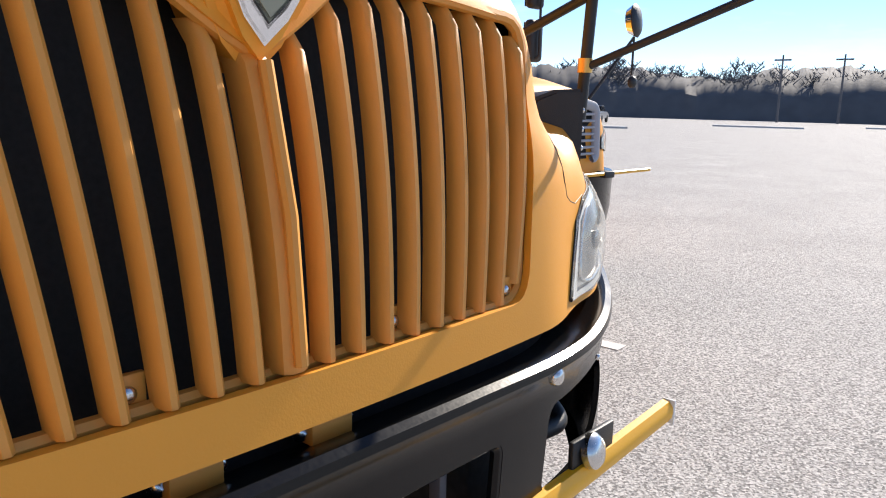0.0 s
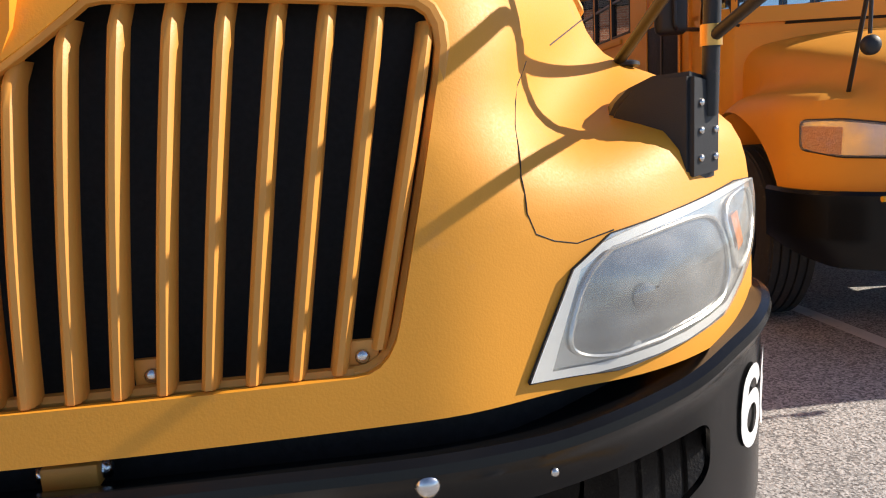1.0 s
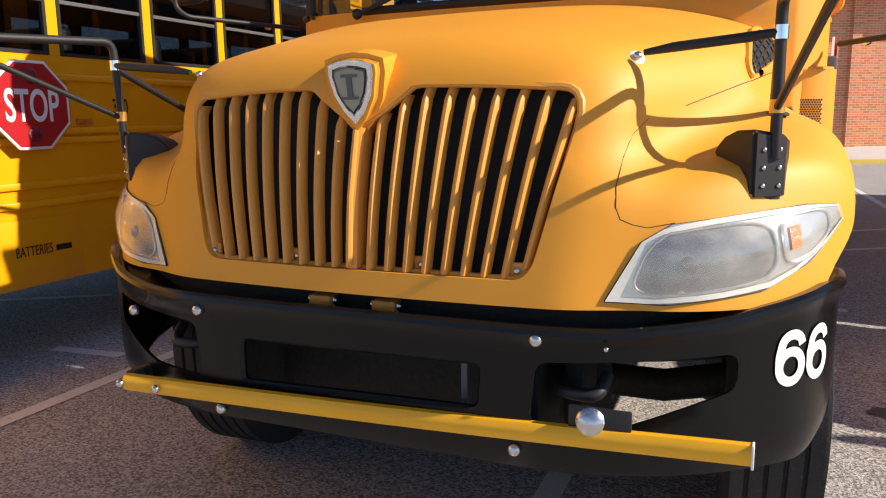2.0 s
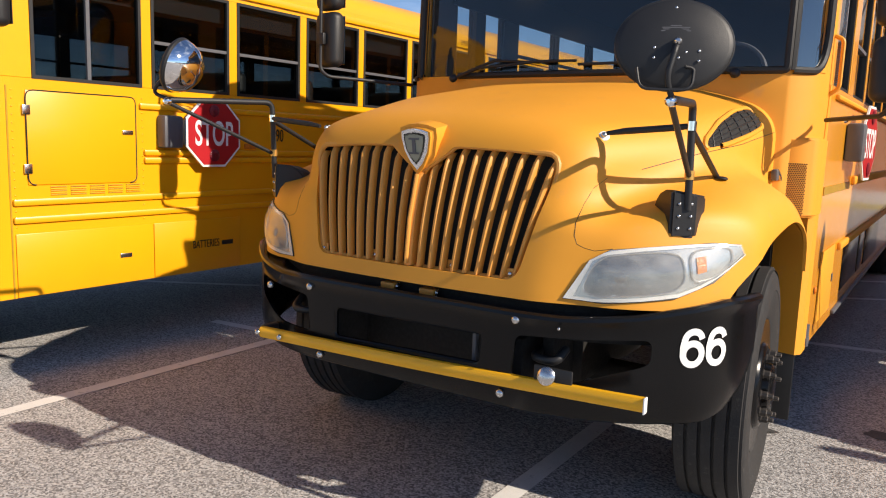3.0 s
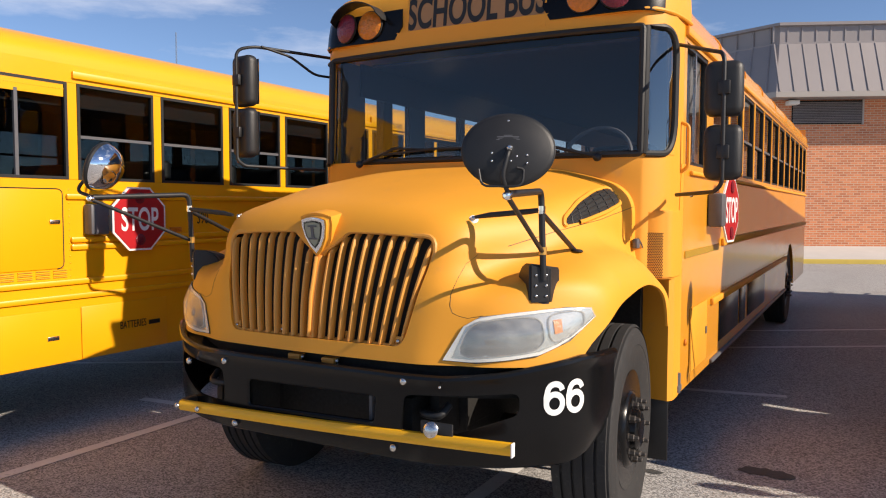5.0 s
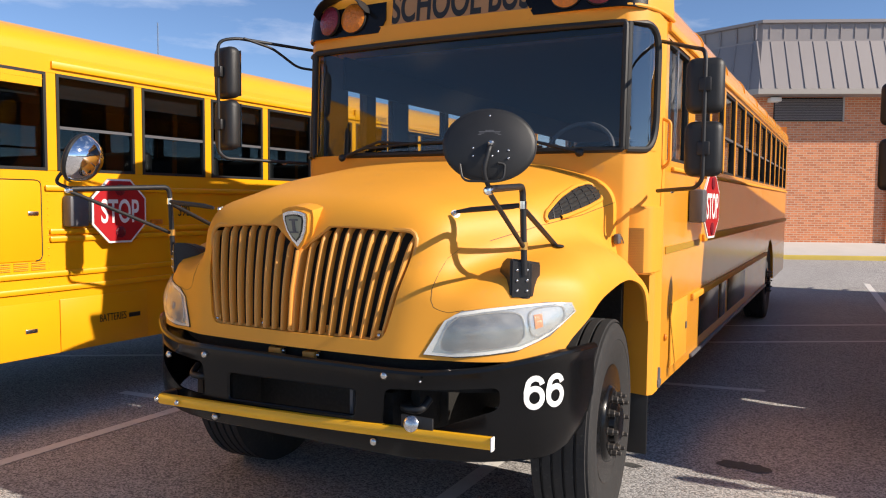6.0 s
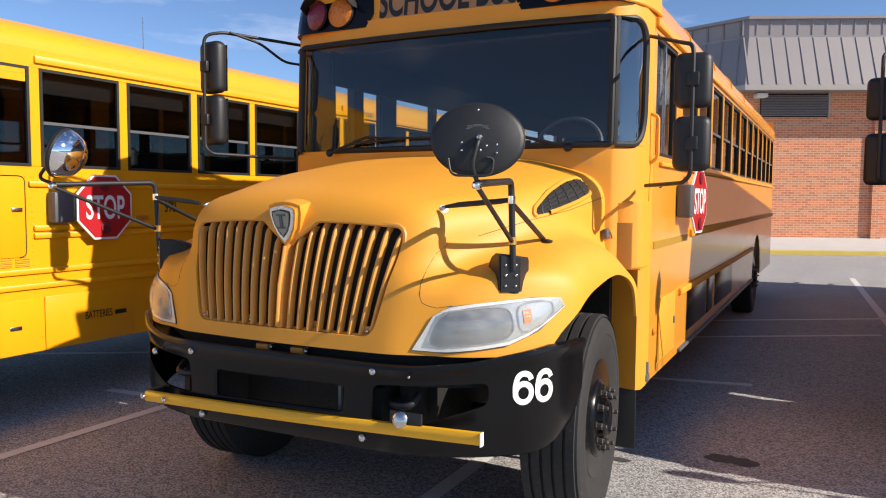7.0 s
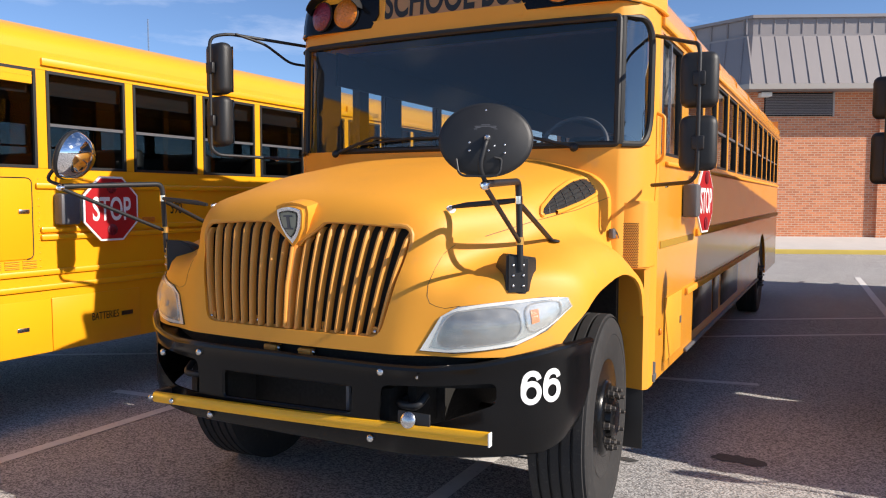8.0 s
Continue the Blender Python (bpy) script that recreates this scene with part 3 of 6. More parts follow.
def grille(bus):
    g = part("grille_surround", bmesh.new(), AMBERP, bus)
    # inner edge of the opening
    bm = bmesh.new()
    def fy(x, z):
        return 0.02 + 0.18 * (z - 1.2) + 0.10 * x * x
    loop = grille_loop(0.003)
    pts = [Vector((x, fy(x, z) + 0.016, z)) for x, z in loop]
    pts.append(pts[0])
    tube(bm, pts, 0.0115, 8, False)
    me = mesh_of(bm, "grille_surround")
    me.materials.append(AMBERP)
    g.data = me
    # ribs
    def rib(x0, x1, z0, z1, w, dpt, mtl):
        bm = bmesh.new()
        rows = []
        n = 14
        for k in range(n + 1):
            t = k / n
            z = z0 + (z1 - z0) * t
            x = x0 + (x1 - x0) * t
            y = fy(x, z) + 0.002 - 0.014 * math.sin(math.pi * min(1, t * 1.0)) + (0.02 * max(0, (t - 0.9) / 0.1) ** 2)
            sec = [(-w, dpt), (-w * 0.98, 0.022), (-w * 0.75, 0.006), (-w * 0.3, 0.0), (w * 0.3, 0.0), (w * 0.75, 0.006), (w * 0.98, 0.022), (w, dpt)]
            rows.append([Vector((x + a, y + b, z)) for a, b in sec])
        grid(bm, rows)
        for r in (rows[0], rows[-1]):
            bm.faces.new([bm.verts.new(p) for p in r])
        return bm
    for s in (1, -1):
        for i in range(1, 10):
            xt, xb = i * 0.0632, i * 0.0527
            part("grille_bar", rib(s * xb, s * xt, 1.212 if i < 9 else 1.238, grille_top(xt) - (0.002 if i < 9 else 0.022), 0.0122, 0.030, AMBERP), AMBERP, g)
    part("centre_bar", rib(0, 0, 1.212, 1.60, 0.023, 0.045, AMBERP), AMBERP, g)
    bm = bmesh.new()
    tube(bm, [(0, fy(0, 1.22) - 0.004, 1.222), (0, fy(0, 1.4) - 0.020, 1.4), (0, fy(0, 1.57) - 0.008, 1.575)], 0.009, 8)
    part("centre_ridge", bm, AMBERP, g)
    for x in (-0.478, -0.192, 0.192, 0.452):
        t = part("fixing_tab", B(x - 0.022, x + 0.022, 0.062, 0.072, 1.205, 1.25, bev=0.003), AMBERP, g)
        part("tab_bolt", disc_at(bmesh.new(), (x, 0.062, 1.229), (0, -1, 0), 0.0095, 0.008, 12), STEEL, t)
    part("radiator_screen", B(-0.62, 0.62, 0.20, 0.22, 1.13, 1.70), MESH_M, bus, "dark radiator core behind the grille", smooth=False)
    # badge
    def shield(sc):
        pts = [(0, -0.105), (-0.032, -0.072), (-0.058, -0.025), (-0.070, 0.03), (-0.068, 0.058), (-0.035, 0.068), (0, 0.072), (0.035, 0.068), (0.068, 0.058), (0.070, 0.03), (0.058, -0.025), (0.032, -0.072)]
        return [(a * sc, b * sc) for a, b in pts]
    tilt = pose(0, 0.072, 1.690, 10, 0, 0)
    def plate(sc, lo, hi):
        bm = slab(bmesh.new(), shield(sc), "y", -hi, -lo)
        bmesh.ops.bevel(bm, geom=[e for e in bm.edges if all(abs(v.co.y + hi) < 1e-5 for v in e.verts)], offset=0.004, segments=2, affect="EDGES")
        bm.transform(tilt)
        return bm
    sur = slab(bmesh.new(), shield(1.28), "y", -0.004, 0.10)
    bmesh.ops.bevel(sur, geom=[e for e in sur.edges if all(abs(v.co.y + 0.004) < 1e-5 for v in e.verts)], offset=0.018, segments=3, affect="EDGES")
    sur.transform(tilt @ Matrix.Translation((0, 0, -0.008)))
    bd = part("badge_surround", sur, YELLOW, bus)
    b = part("badge", plate(0.94, 0.0, 0.014), CHROME, bd, "chrome shield-shaped badge")
    part("badge_line", plate(0.75, 0.014, 0.0155), BLACKV, b)
    part("badge_field", plate(0.68, 0.0155, 0.017), BADGE, b)
    bm = bmesh.new()
    for x0, x1, z0, z1 in ((-0.024, 0.024, 0.024, 0.031), (-0.027, 0.021, -0.033, -0.026), (-0.009, 0.006, -0.026, 0.024)):
        box(bm, x0, x1, -0.021, -0.017, z0, z1)
    bm.transform(tilt)
    part("badge_mark", bm, GREYM, b, smooth=False)


def headlight(bus, s):
    lo = [(s * x, y, z) for x, y, z in ((.662, .08, 1.169), (.80, .11, 1.163), (1.0, .25, 1.190), (1.10, .36, 1.245), (1.176, .47, 1.340))]
    up = [(s * x, y, z) for x, y, z in ((.740, .115, 1.308), (.805, .14, 1.349), (.97, .24, 1.370), (1.10, .36, 1.384), (1.168, .45, 1.377))]
    h = part("headlight", skin_patch(lo, up, 28, 12, 0.003), REFLECT, bus, "hazy composite headlight with clear lens")
    def sub(a, b, c, d, off, bul):
        def mix(u, v):
            n = len(lo) - 1
            t = u * n
            k = min(int(t), n - 1)
            p = Vector(lo[k]).lerp(Vector(lo[k + 1]), t - k)
            q = Vector(up[k]).lerp(Vector(up[k + 1]), t - k)
            return p.lerp(q, v)
        L = [mix(a + (b - a) * i / 6, c) for i in range(7)]
        U = [mix(a + (b - a) * i / 6, d) for i in range(7)]
        return skin_patch(L, U, 14, 8, off, bul)
    # bezel strips round the lens
    bz = sub(0.0, 0.055, 0.0, 1.0, 0.008, 0)
    for v in (sub(0.045, 1.0, 0.0, 0.07, 0.008, 0), sub(0.045, 1.0, 0.93, 1.0, 0.008, 0)):
        me = bpy.data.meshes.new("t")
        v.to_mesh(me)
        bz.from_mesh(me)
        v.free()
    part("bezel", bz, HAZE, h)
    def bowl(a, b, c, d, name, mtl, label=""):
        """A rounded reflector bowl with a bright rim."""
        def at(r, t, off):
            e = lambda v: math.copysign(abs(v) ** 0.55, v)
            u, v = (a + b) / 2 + (b - a) / 2 * r * e(math.cos(t)), (c + d) / 2 + (d - c) / 2 * r * e(math.sin(t))
            n = len(lo) - 1
            k = min(int(u * n), n - 1)
            f = u * n - k
            return Vector(on_skin(Vector(lo[k]).lerp(Vector(lo[k + 1]), f).lerp(Vector(up[k]).lerp(Vector(up[k + 1]), f), v), off))
        ts = [2 * math.pi * k / 40 for k in range(41)]
        o = part(name, grid(bmesh.new(), [[at(r, t, 0.0045 + 0.002 * (1 - r)) for t in ts] for r in (1.0, 0.8, 0.55, 0.3, 0.02)]), mtl, h, label)
        part("bowl_rim", tube(bmesh.new(), [at(1.0, t, 0.008) for t in ts], 0.0035, 6, False), REFLECT, o)
        return o
    bw = bowl(0.085, 0.575, 0.11, 0.90, "lamp_bowl", BOWL)
    c = Vector(on_skin(Vector(lo[1]).lerp(Vector(up[1]), 0.5) + Vector((s * 0.04, 0.02, 0)), 0.006))
    part("bulb_shield", disc_at(bmesh.new(), c, (s * 0.25, -1, 0), 0.020, 0.008, 16), BOWL, bw)
    sb = bowl(0.61, 0.90, 0.12, 0.88, "signal_bowl", REFLECT)
    part("signal_bulb", sub(0.645, 0.70, 0.34, 0.70, 0.009, 0.0), AMBL, sb, "amber turn signal bulb inside the lens")
    ln = part("lens", skin_patch(lo, up, 28, 12, 0.0105, 0.014), LENS, h)
    ln.visible_shadow = False
    bm = bmesh.new()
    for a, b in zip(lo, lo[1:]):
        skin_tube(bm, [a, b], 0.003, 0.004, 8)
    part("lower_seal", bm, GASKET, h)
    bm = skin_tube(bmesh.new(), up, 0.0015, 0.002, 8)
    skin_tube(bm, [lo[0], up[0]], 0.0015, 0.002, 8)
    part("seal", bm, GASKET, h)


BUMP = [(0, 0.0), (0.3, 0.0), (0.55, 0.006), (0.75, 0.052), (0.91, 0.127), (1.015, 0.202), (1.105, 0.282), (1.165, 0.377), (1.198, 0.49), (1.21, 0.67)]


def bump_at(u):
    """Plan of the bumper: u from -1 to 1 along it; point and outward normal."""
    a = abs(u) * (len(BUMP) - 1)
    def cr(t):
        k = min(int(t), len(BUMP) - 2)
        f = t - k
        P = [Vector(BUMP[max(0, min(len(BUMP) - 1, k + j))]) for j in (-1, 0, 1, 2)]
        if k == 0:
            P[0] = Vector((-BUMP[1][0], BUMP[1][1]))
        return 0.5 * ((2 * P[1]) + (P[2] - P[0]) * f + (2 * P[0] - 5 * P[1] + 4 * P[2] - P[3]) * f * f + (3 * P[1] - P[0] - 3 * P[2] + P[3]) * f ** 3)
    p = cr(a)
    d = (cr(min(a + 0.02, len(BUMP) - 1)) - cr(max(a - 0.02, 0))).normalized()
    nrm = Vector((d.y, -d.x))
    if u < 0:
        p, nrm = Vector((-p.x, p.y)), Vector((-nrm.x, nrm.y))
    return p, nrm


def bumper(bus):
    rows = []
    prof = [(0.12, 1.07), (0.05, 1.095), (0.02, 1.108), (0.0, 1.111), (-0.013, 1.104), (-0.016, 1.092), (-0.010, 1.078), (-0.002, 1.065), (0.0, 1.04), (0.0, 0.98), (0.0, 0.9), (0.0, 0.82), (0.006, 0.77), (0.02, 0.735), (0.05, 0.72)]
    for k in range(97):
        u = -1 + 2 * k / 96
        p, n = bump_at(u)
        lift = float(np.interp(abs(u), (0.3, 0.44, 0.55, 0.66, 0.77, 0.88, 1.0), (0, 0.02, 0.042, 0.062, 0.078, 0.076, 0.064)))
        w = min(1.0, max(0.0, (abs(u) - 0.28) / 0.2)) * min(1.0, max(0.0, (0.97 - abs(u)) / 0.15))
        row = []
        for o, z in prof:
            zz = z + (lift if z > 1.0 else lift * 0.6 * (z - 0.72) / 0.3)
            if z < 0.85:
                zz += 0.10 * max(0, (abs(u) - 0.7) / 0.3) ** 1.5
            if o > 0.1:
                o, zz = o + 0.05 * w, zz + 0.035 * w
            row.append(Vector((p.x - n.x * o, p.y - n.y * o, zz)))
        rows.append(row)
    bm = grid(bmesh.new(), rows)
    def ring(pts, r):
        return [(p.x, p.z) for p in rounded([Vector((a, 0, b)) for a, b in pts + pts[:2]], r, 5)][1:-1]
    cuts = [mesh_of(slab(bmesh.new(), ring([(-0.36, 0.855), (0.375, 0.875), (0.385, 1.005), (-0.36, 0.995)], 0.03), "y", -0.2, 0.2), "c", False)]
    for s in (1, -1):
        out = ring([(s * 0.50, 0.86), (s * 0.72, 0.865), (s * 0.97, 0.955), (s * 0.97, 1.045), (s * 0.52, 1.02)], 0.03)
        cuts.append(mesh_of(slab(bmesh.new(), out, "y", -0.2, 0.35), "c", False))
    me = thick(mesh_of(bm, "bumper"), 0.012, -1.0, cuts)
    b = part("bumper", me, BLACK, bus, "black steel bumper with white bus number")
    # returns round the openings
    bm = bmesh.new()
    loop = [Vector((a, 0.012, z)) for a, z in ring([(-0.36, 0.855), (0.375, 0.875), (0.385, 1.005), (-0.36, 0.995)], 0.03)]
    tube(bm, loop + [loop[0]], 0.012, 8, False)
    part("opening_lip", bm, BLACK, b)
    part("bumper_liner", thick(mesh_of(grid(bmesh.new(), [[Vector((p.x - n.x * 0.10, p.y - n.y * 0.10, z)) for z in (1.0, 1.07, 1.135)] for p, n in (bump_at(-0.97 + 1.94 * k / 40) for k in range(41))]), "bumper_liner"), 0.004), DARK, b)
    for x, z, y in ((-0.50, 1.06, -0.004), (0.52, 1.077, -0.004), (-0.44, 0.765, 0.0), (0.466, 0.788, 0.0), (-0.80, 1.02, 0.05)):
        part("bumper_bolt", disc_at(bmesh.new(), (x, y + 0.004, z), (0, -1, 0.1), 0.0165, 0.017, 16), STEEL, b)
    part("bumper_bolt", disc_at(bmesh.new(), (0.685, 0.012, 1.068), (0, -1, 0), 0.006, 0.006, 10), STEEL, b)
    part("guide_post", B(0.30, 0.318, 0.06, 0.085, 0.86, 1.06, bev=0.004), GREYM, b)
    # number on the corner, laid round the bend
    def six():
        path = [(0.046, 0.118)] + [(0.004 + 0.043 * math.cos(t), 0.112 + 0.040 * math.sin(t)) for t in (0.6 + 0.30 * k for k in range(9))]
        path += [(-0.046, 0.085)] + [(0.001 + 0.0465 * math.cos(t), 0.051 + 0.0475 * math.sin(t)) for t in (math.pi + 2 * math.pi * k / 28 for k in range(29))]
        bm, w = bmesh.new(), 0.0155
        rows = []
        for k, p in enumerate(path):
            q0, q1 = Vector(path[max(0, k - 1)]), Vector(path[min(len(path) - 1, k + 1)])
            d = (q1 - q0).normalized()
            nn = Vector((-d.y, d.x)) * w
            rows.append([Vector((p[0] + nn.x * f, p[1] + nn.y * f, 0.0004 * (k / len(path)))) for f in (-1, -0.33, 0.33, 1)])
        grid(bm, rows)
        bm.transform(Matrix.Diagonal((0.76, 0.80, 0.80, 1)))
        return bm
    us = [k / 400 for k in range(240, 401)]
    arc = [0.0]
    pts = [bump_at(u) for u in us]
    for (p, _), (q, _) in zip(pts, pts[1:]):
        arc.append(arc[-1] + (q - p).length)
    start = arc[min(range(len(pts)), key=lambda i: abs(pts[i][0].x - 1.135))]
    for shift in (-0.050, 0.050):
        cu = part("number_digit", six(), WHITE, b, "white vinyl digit on the bumper corner", smooth=False)
        for v in cu.data.vertices:
            s = start - 0.03 + v.co.x + shift
            i = min(range(len(arc)), key=lambda k: abs(arc[k] - s))
            p, n = pts[i]
            f = s - arc[i]
            q = p + Vector((-n.y, n.x)) * f + n * (0.004 + v.co.z)
            v.co = Vector((q.x, q.y, 0.958 + v.co.y + 0.02 * (v.co.x + shift)))
    # yellow corner strip at the far end
    rows = []
    for k in range(9):
        p, n = bump_at(-0.80 - 0.19 * k / 8)
        rows.append([Vector((p.x + n.x * 0.022, p.y + n.y * 0.022, z)) for z in (1.085, 1.16)])
    me = thick(mesh_of(grid(bmesh.new(), rows), "corner_strip"), 0.01)
    part("corner_strip", me, YELLOW, b)
    # tow hooks and hitch parts inside the openings
    for s in (1, -1):
        hk = part("tow_hook", tube(bmesh.new(), rounded([(s * 0.52, 0.30, 0.93), (s * 0.56, 0.07, 0.93), (s * 0.66, 0.06, 0.93), (s * 0.67, 0.12, 0.97)], 0.04), 0.017, 10), PLASTIC, b)
        # added near-black sheet that stands in for the shade behind the opening
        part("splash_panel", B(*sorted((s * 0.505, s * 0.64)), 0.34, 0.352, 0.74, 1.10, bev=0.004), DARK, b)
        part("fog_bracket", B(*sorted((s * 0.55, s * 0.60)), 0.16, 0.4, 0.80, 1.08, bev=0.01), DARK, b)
    # crossing arm
    arm = part("crossing_arm", bmesh.new(), BAR_Y, bus, "yellow crossing gate arm folded along the bumper")
    a0, a1 = Vector((-0.765, -0.03, 0.819)), Vector((1.01, 0.02, 0.862))
    sec = [(0.0, -0.026), (-0.016, -0.024), (-0.024, -0.012), (-0.026, 0.0), (-0.024, 0.012), (-0.016, 0.024), (0.0, 0.026)]
    rows = []
    for k in range(17):
        t = k / 16
        c = a0.lerp(a1, t) + Vector((0, 0, -0.008 * math.sin(math.pi * t)))
        rows.append([c + Vector((0, y, z)) for y, z in sec])
    bm = grid(bmesh.new(), rows)
    me = thick(mesh_of(bm, "crossing_arm"), 0.003)
    me.materials.append(BAR_Y)
    arm.data = me
    part("end_cap", B(1.01, 1.016, -0.008, 0.022, 0.834, 0.89, bev=0.002), WHITE, arm)
    part("arm_bolt", disc_at(bmesh.new(), (-0.63, -0.058, 0.820), (0, -1, 0), 0.013, 0.012), STEEL, arm)
    part("arm_hinge", B(-0.79, -0.745, -0.02, 0.10, 0.795, 0.845, bev=0.01), PLASTIC, arm)
    part("arm_pin", disc_at(bmesh.new(), (-0.768, -0.058, 0.82), (0, -1, 0), 0.013, 0.014), STEEL, arm)
    m = part("arm_magnet", disc_at(bmesh.new(), (0.655, -0.002, 0.893), (0.1, -1, 0.25), 0.034, 0.026, 24), STEEL, b, "round steel arm holder")
    part("magnet_bracket", B(0.60, 0.75, 0.0, 0.012, 0.86, 0.925, bev=0.004), PLASTIC, b)


def hinges(bus):
    for x in (-0.12, 0.078):
        h = part("hood_hinge", B(x - 0.035, x + 0.035, 0.055, 0.10, 1.090, 1.122, bev=0.004), AMBERP, bus)
        for s in (1, -1):
            part("hinge_bolt", disc_at(bmesh.new(), (x + s * 0.036, 0.078, 1.107), (s, 0, 0), 0.014, 0.012, 8), STEEL, h)


def cross_mirror(bus, s, face_cam):
    """Hood-mounted cross-view mirror with its bracket, post and braces."""
    def q(x, y, z):
        return Vector((s * x, y, z))
    front = [(0.876, 0.353, 1.475, 1.495), (0.888, 0.340, 1.462, 1.527), (0.905, 0.322, 1.445, 1.550), (0.935, 0.292, 1.425, 1.567), (0.976, 0.249, 1.399, 1.570), (1.046, 0.297, 1.404, 1.556)]
    bm = bmesh.new()
    for x, y, z0, z1 in front:
        for z in (z0, z1):
            bm.verts.new(q(x, y, z))
            bm.verts.new(q(x + 0.01, y + 0.09, z - 0.01))
    bmesh.ops.convex_hull(bm, input=bm.verts[:])
    bmesh.ops.bevel(bm, geom=[e for e in bm.edges if len(e.link_faces) == 2 and e.calc_face_angle(0) > 0.5], offset=0.008, segments=2, affect="EDGES")
    base = part("mirror_base", bm, PLASTIC, bus, "black riveted mirror base on the fender")
    for u in (0.32, 0.82):
        for z in (1.435, 1.478, 1.521):
            p = q(0.976, 0.249, z).lerp(q(1.046, 0.297, z), u)
            part("rivet", disc_at(bmesh.new(), p, (s * 0.58, -0.81, 0), 0.006, 0.005, 8), STEEL, base)
    arm = part("mirror_post", tube(bmesh.new(), rounded([q(1.022, 0.285, 1.500), q(1.018, 0.262, 1.866), q(1.108, -0.258, 1.846)], 0.04), 0.0135, 12), PLASTIC, bus, "black tubular mirror arm")
    part("brace", tube(bmesh.new(), [q(1.016, 0.262, 1.790), q(0.96, 0.262, 1.783), q(0.78, 0.275, 1.768), q(0.71, 0.275, 1.758)], [0.010, 0.0125, 0.0125, 0.008], 10), PLASTIC, arm)
    part("brace", tube(bmesh.new(), [q(1.018, 0.270, 1.778), q(1.013, 0.690, 1.602)], 0.0115, 10), PLASTIC, arm)
    part("brace", tube(bmesh.new(), [q(1.021, 0.270, 1.620), q(1.108, -0.258, 1.833)], 0.0095, 10), PLASTIC, arm)
    for p, r, mtl in ((q(1.0185, 0.267, 1.790), 0.017, CHROME), (q(1.0205, 0.278, 1.622), 0.017, BRASS)):
        part("clamp", tube(bmesh.new(), [p - Vector((0, 0, 0.016)), p + Vector((0, 0, 0.016))], r, 12), mtl, arm)
    part("clamp", disc_at(bmesh.new(), q(1.108, -0.258, 1.840), (0, -1, 0), 0.016, 0.03), CHROME, arm)
    sk = Vector(on_skin(q(0.70, 0.280, 1.757), 0.0))
    part("hood_washer", disc_at(bmesh.new(), sk, (s * 0.4, -0.6, 0.5), 0.021, 0.006, 16), WHITE, arm)
    part("hood_bolt", disc_at(bmesh.new(), sk + Vector((s * 0.002, -0.005, 0.004)), (s * 0.4, -0.6, 0.5), 0.011, 0.012, 8), STEEL, arm)
    ft = Vector(on_skin(q(1.013, 0.690, 1.591), 0.0))
    part("foot", disc_at(bmesh.new(), ft, (0, 0.1, 1), 0.026, 0.012, 16), PLASTIC, arm)
    # mirror head
    c = q(1.092, -0.226, 1.997)
    n = Vector((s * 0.38, -0.88, 0.16)) if face_cam else Vector((-0.80, -0.50, 0.30))
    m = Matrix.Translation(c) @ n.to_track_quat("Z", "Y").to_matrix().to_4x4() @ Matrix.Diagonal((1.0, 0.80, 1.0, 1.0))
    R = 0.160 if face_cam else 0.150
    hd = part("mirror_head", lathe(bmesh.new(), [(R * 0.985, -0.012), (R, -0.006), (R, 0.006), (R * 0.96, 0.013), (R * 0.9, 0.016), (R * 0.7, 0.026), (R * 0.4, 0.034), (1e-6, 0.036)], m, 56), PLASTIC, bus, "oval convex cross-view mirror with black back")
    part("mirror_dome", lathe(bmesh.new(), [(R * 0.975, -0.012), (R * 0.93, -0.035), (R * 0.75, -0.07), (R * 0.45, -0.095), (1e-6, -0.104)], m, 56), CHROME, hd)
    part("rim_trim", lathe(bmesh.new(), [(R * 1.0, -0.007), (R * 1.022, -0.004), (R * 1.022, 0.004), (R * 1.0, 0.008)], m, 56), GASKET, hd)
    if face_cam:
        for a, b in ((-0.055, -0.02), (-0.055, -0.055), (0.03, -0.035), (0.065, -0.03), (0.065, -0.065), (0.0, 0.125), (0.01, -0.055)):
            h = 0.032 if b < 0 else 0.02
            part("screw", disc_at(bmesh.new(), m @ Vector((a, b, h)), n, 0.0042, 0.004, 8), STEEL, hd)
        bm = bmesh.new()
        for k, w in enumerate((0.03, 0.075, 0.07, 0.08, 0.03)):
            b2 = B(-w / 2, w / 2, 0.055 - 0.006 * k, 0.058 - 0.006 * k, 0.0335, 0.0345)
            b2.transform(m)
            me = bpy.data.meshes.new("t")
            b2.to_mesh(me)
            bm.from_mesh(me)
        part("moulded_text_bars", bm, GREYM, hd, "small raised lettering, unreadable", smooth=False)
        j = q(1.108, -0.258, 1.848)
        part("mirror_stem", tube(bmesh.new(), rounded([j, m @ Vector((-0.02, -0.13, 0.05)), m @ Vector((0.0, -0.03, 0.055)), m @ Vector((0.005, -0.005, 0.035))], 0.05), 0.0085, 10), PLASTIC, hd)
        part("stem_knob", disc_at(bmesh.new(), m @ Vector((0.005, -0.003, 0.034)), n, 0.012, 0.028), STEEL, hd)
        part("guard_loop", tube(bmesh.new(), rounded([m @ Vector((-0.10, -0.09, 0.03)), m @ Vector((-0.09, -0.165, 0.035)), m @ Vector((0.05, -0.165, 0.035)), m @ Vector((0.055, -0.09, 0.03)), m @ Vector((0.03, -0.085, 0.035))], 0.04), 0.0045, 8), PLASTIC, hd)
    else:
        j = q(1.108, -0.258, 1.848)
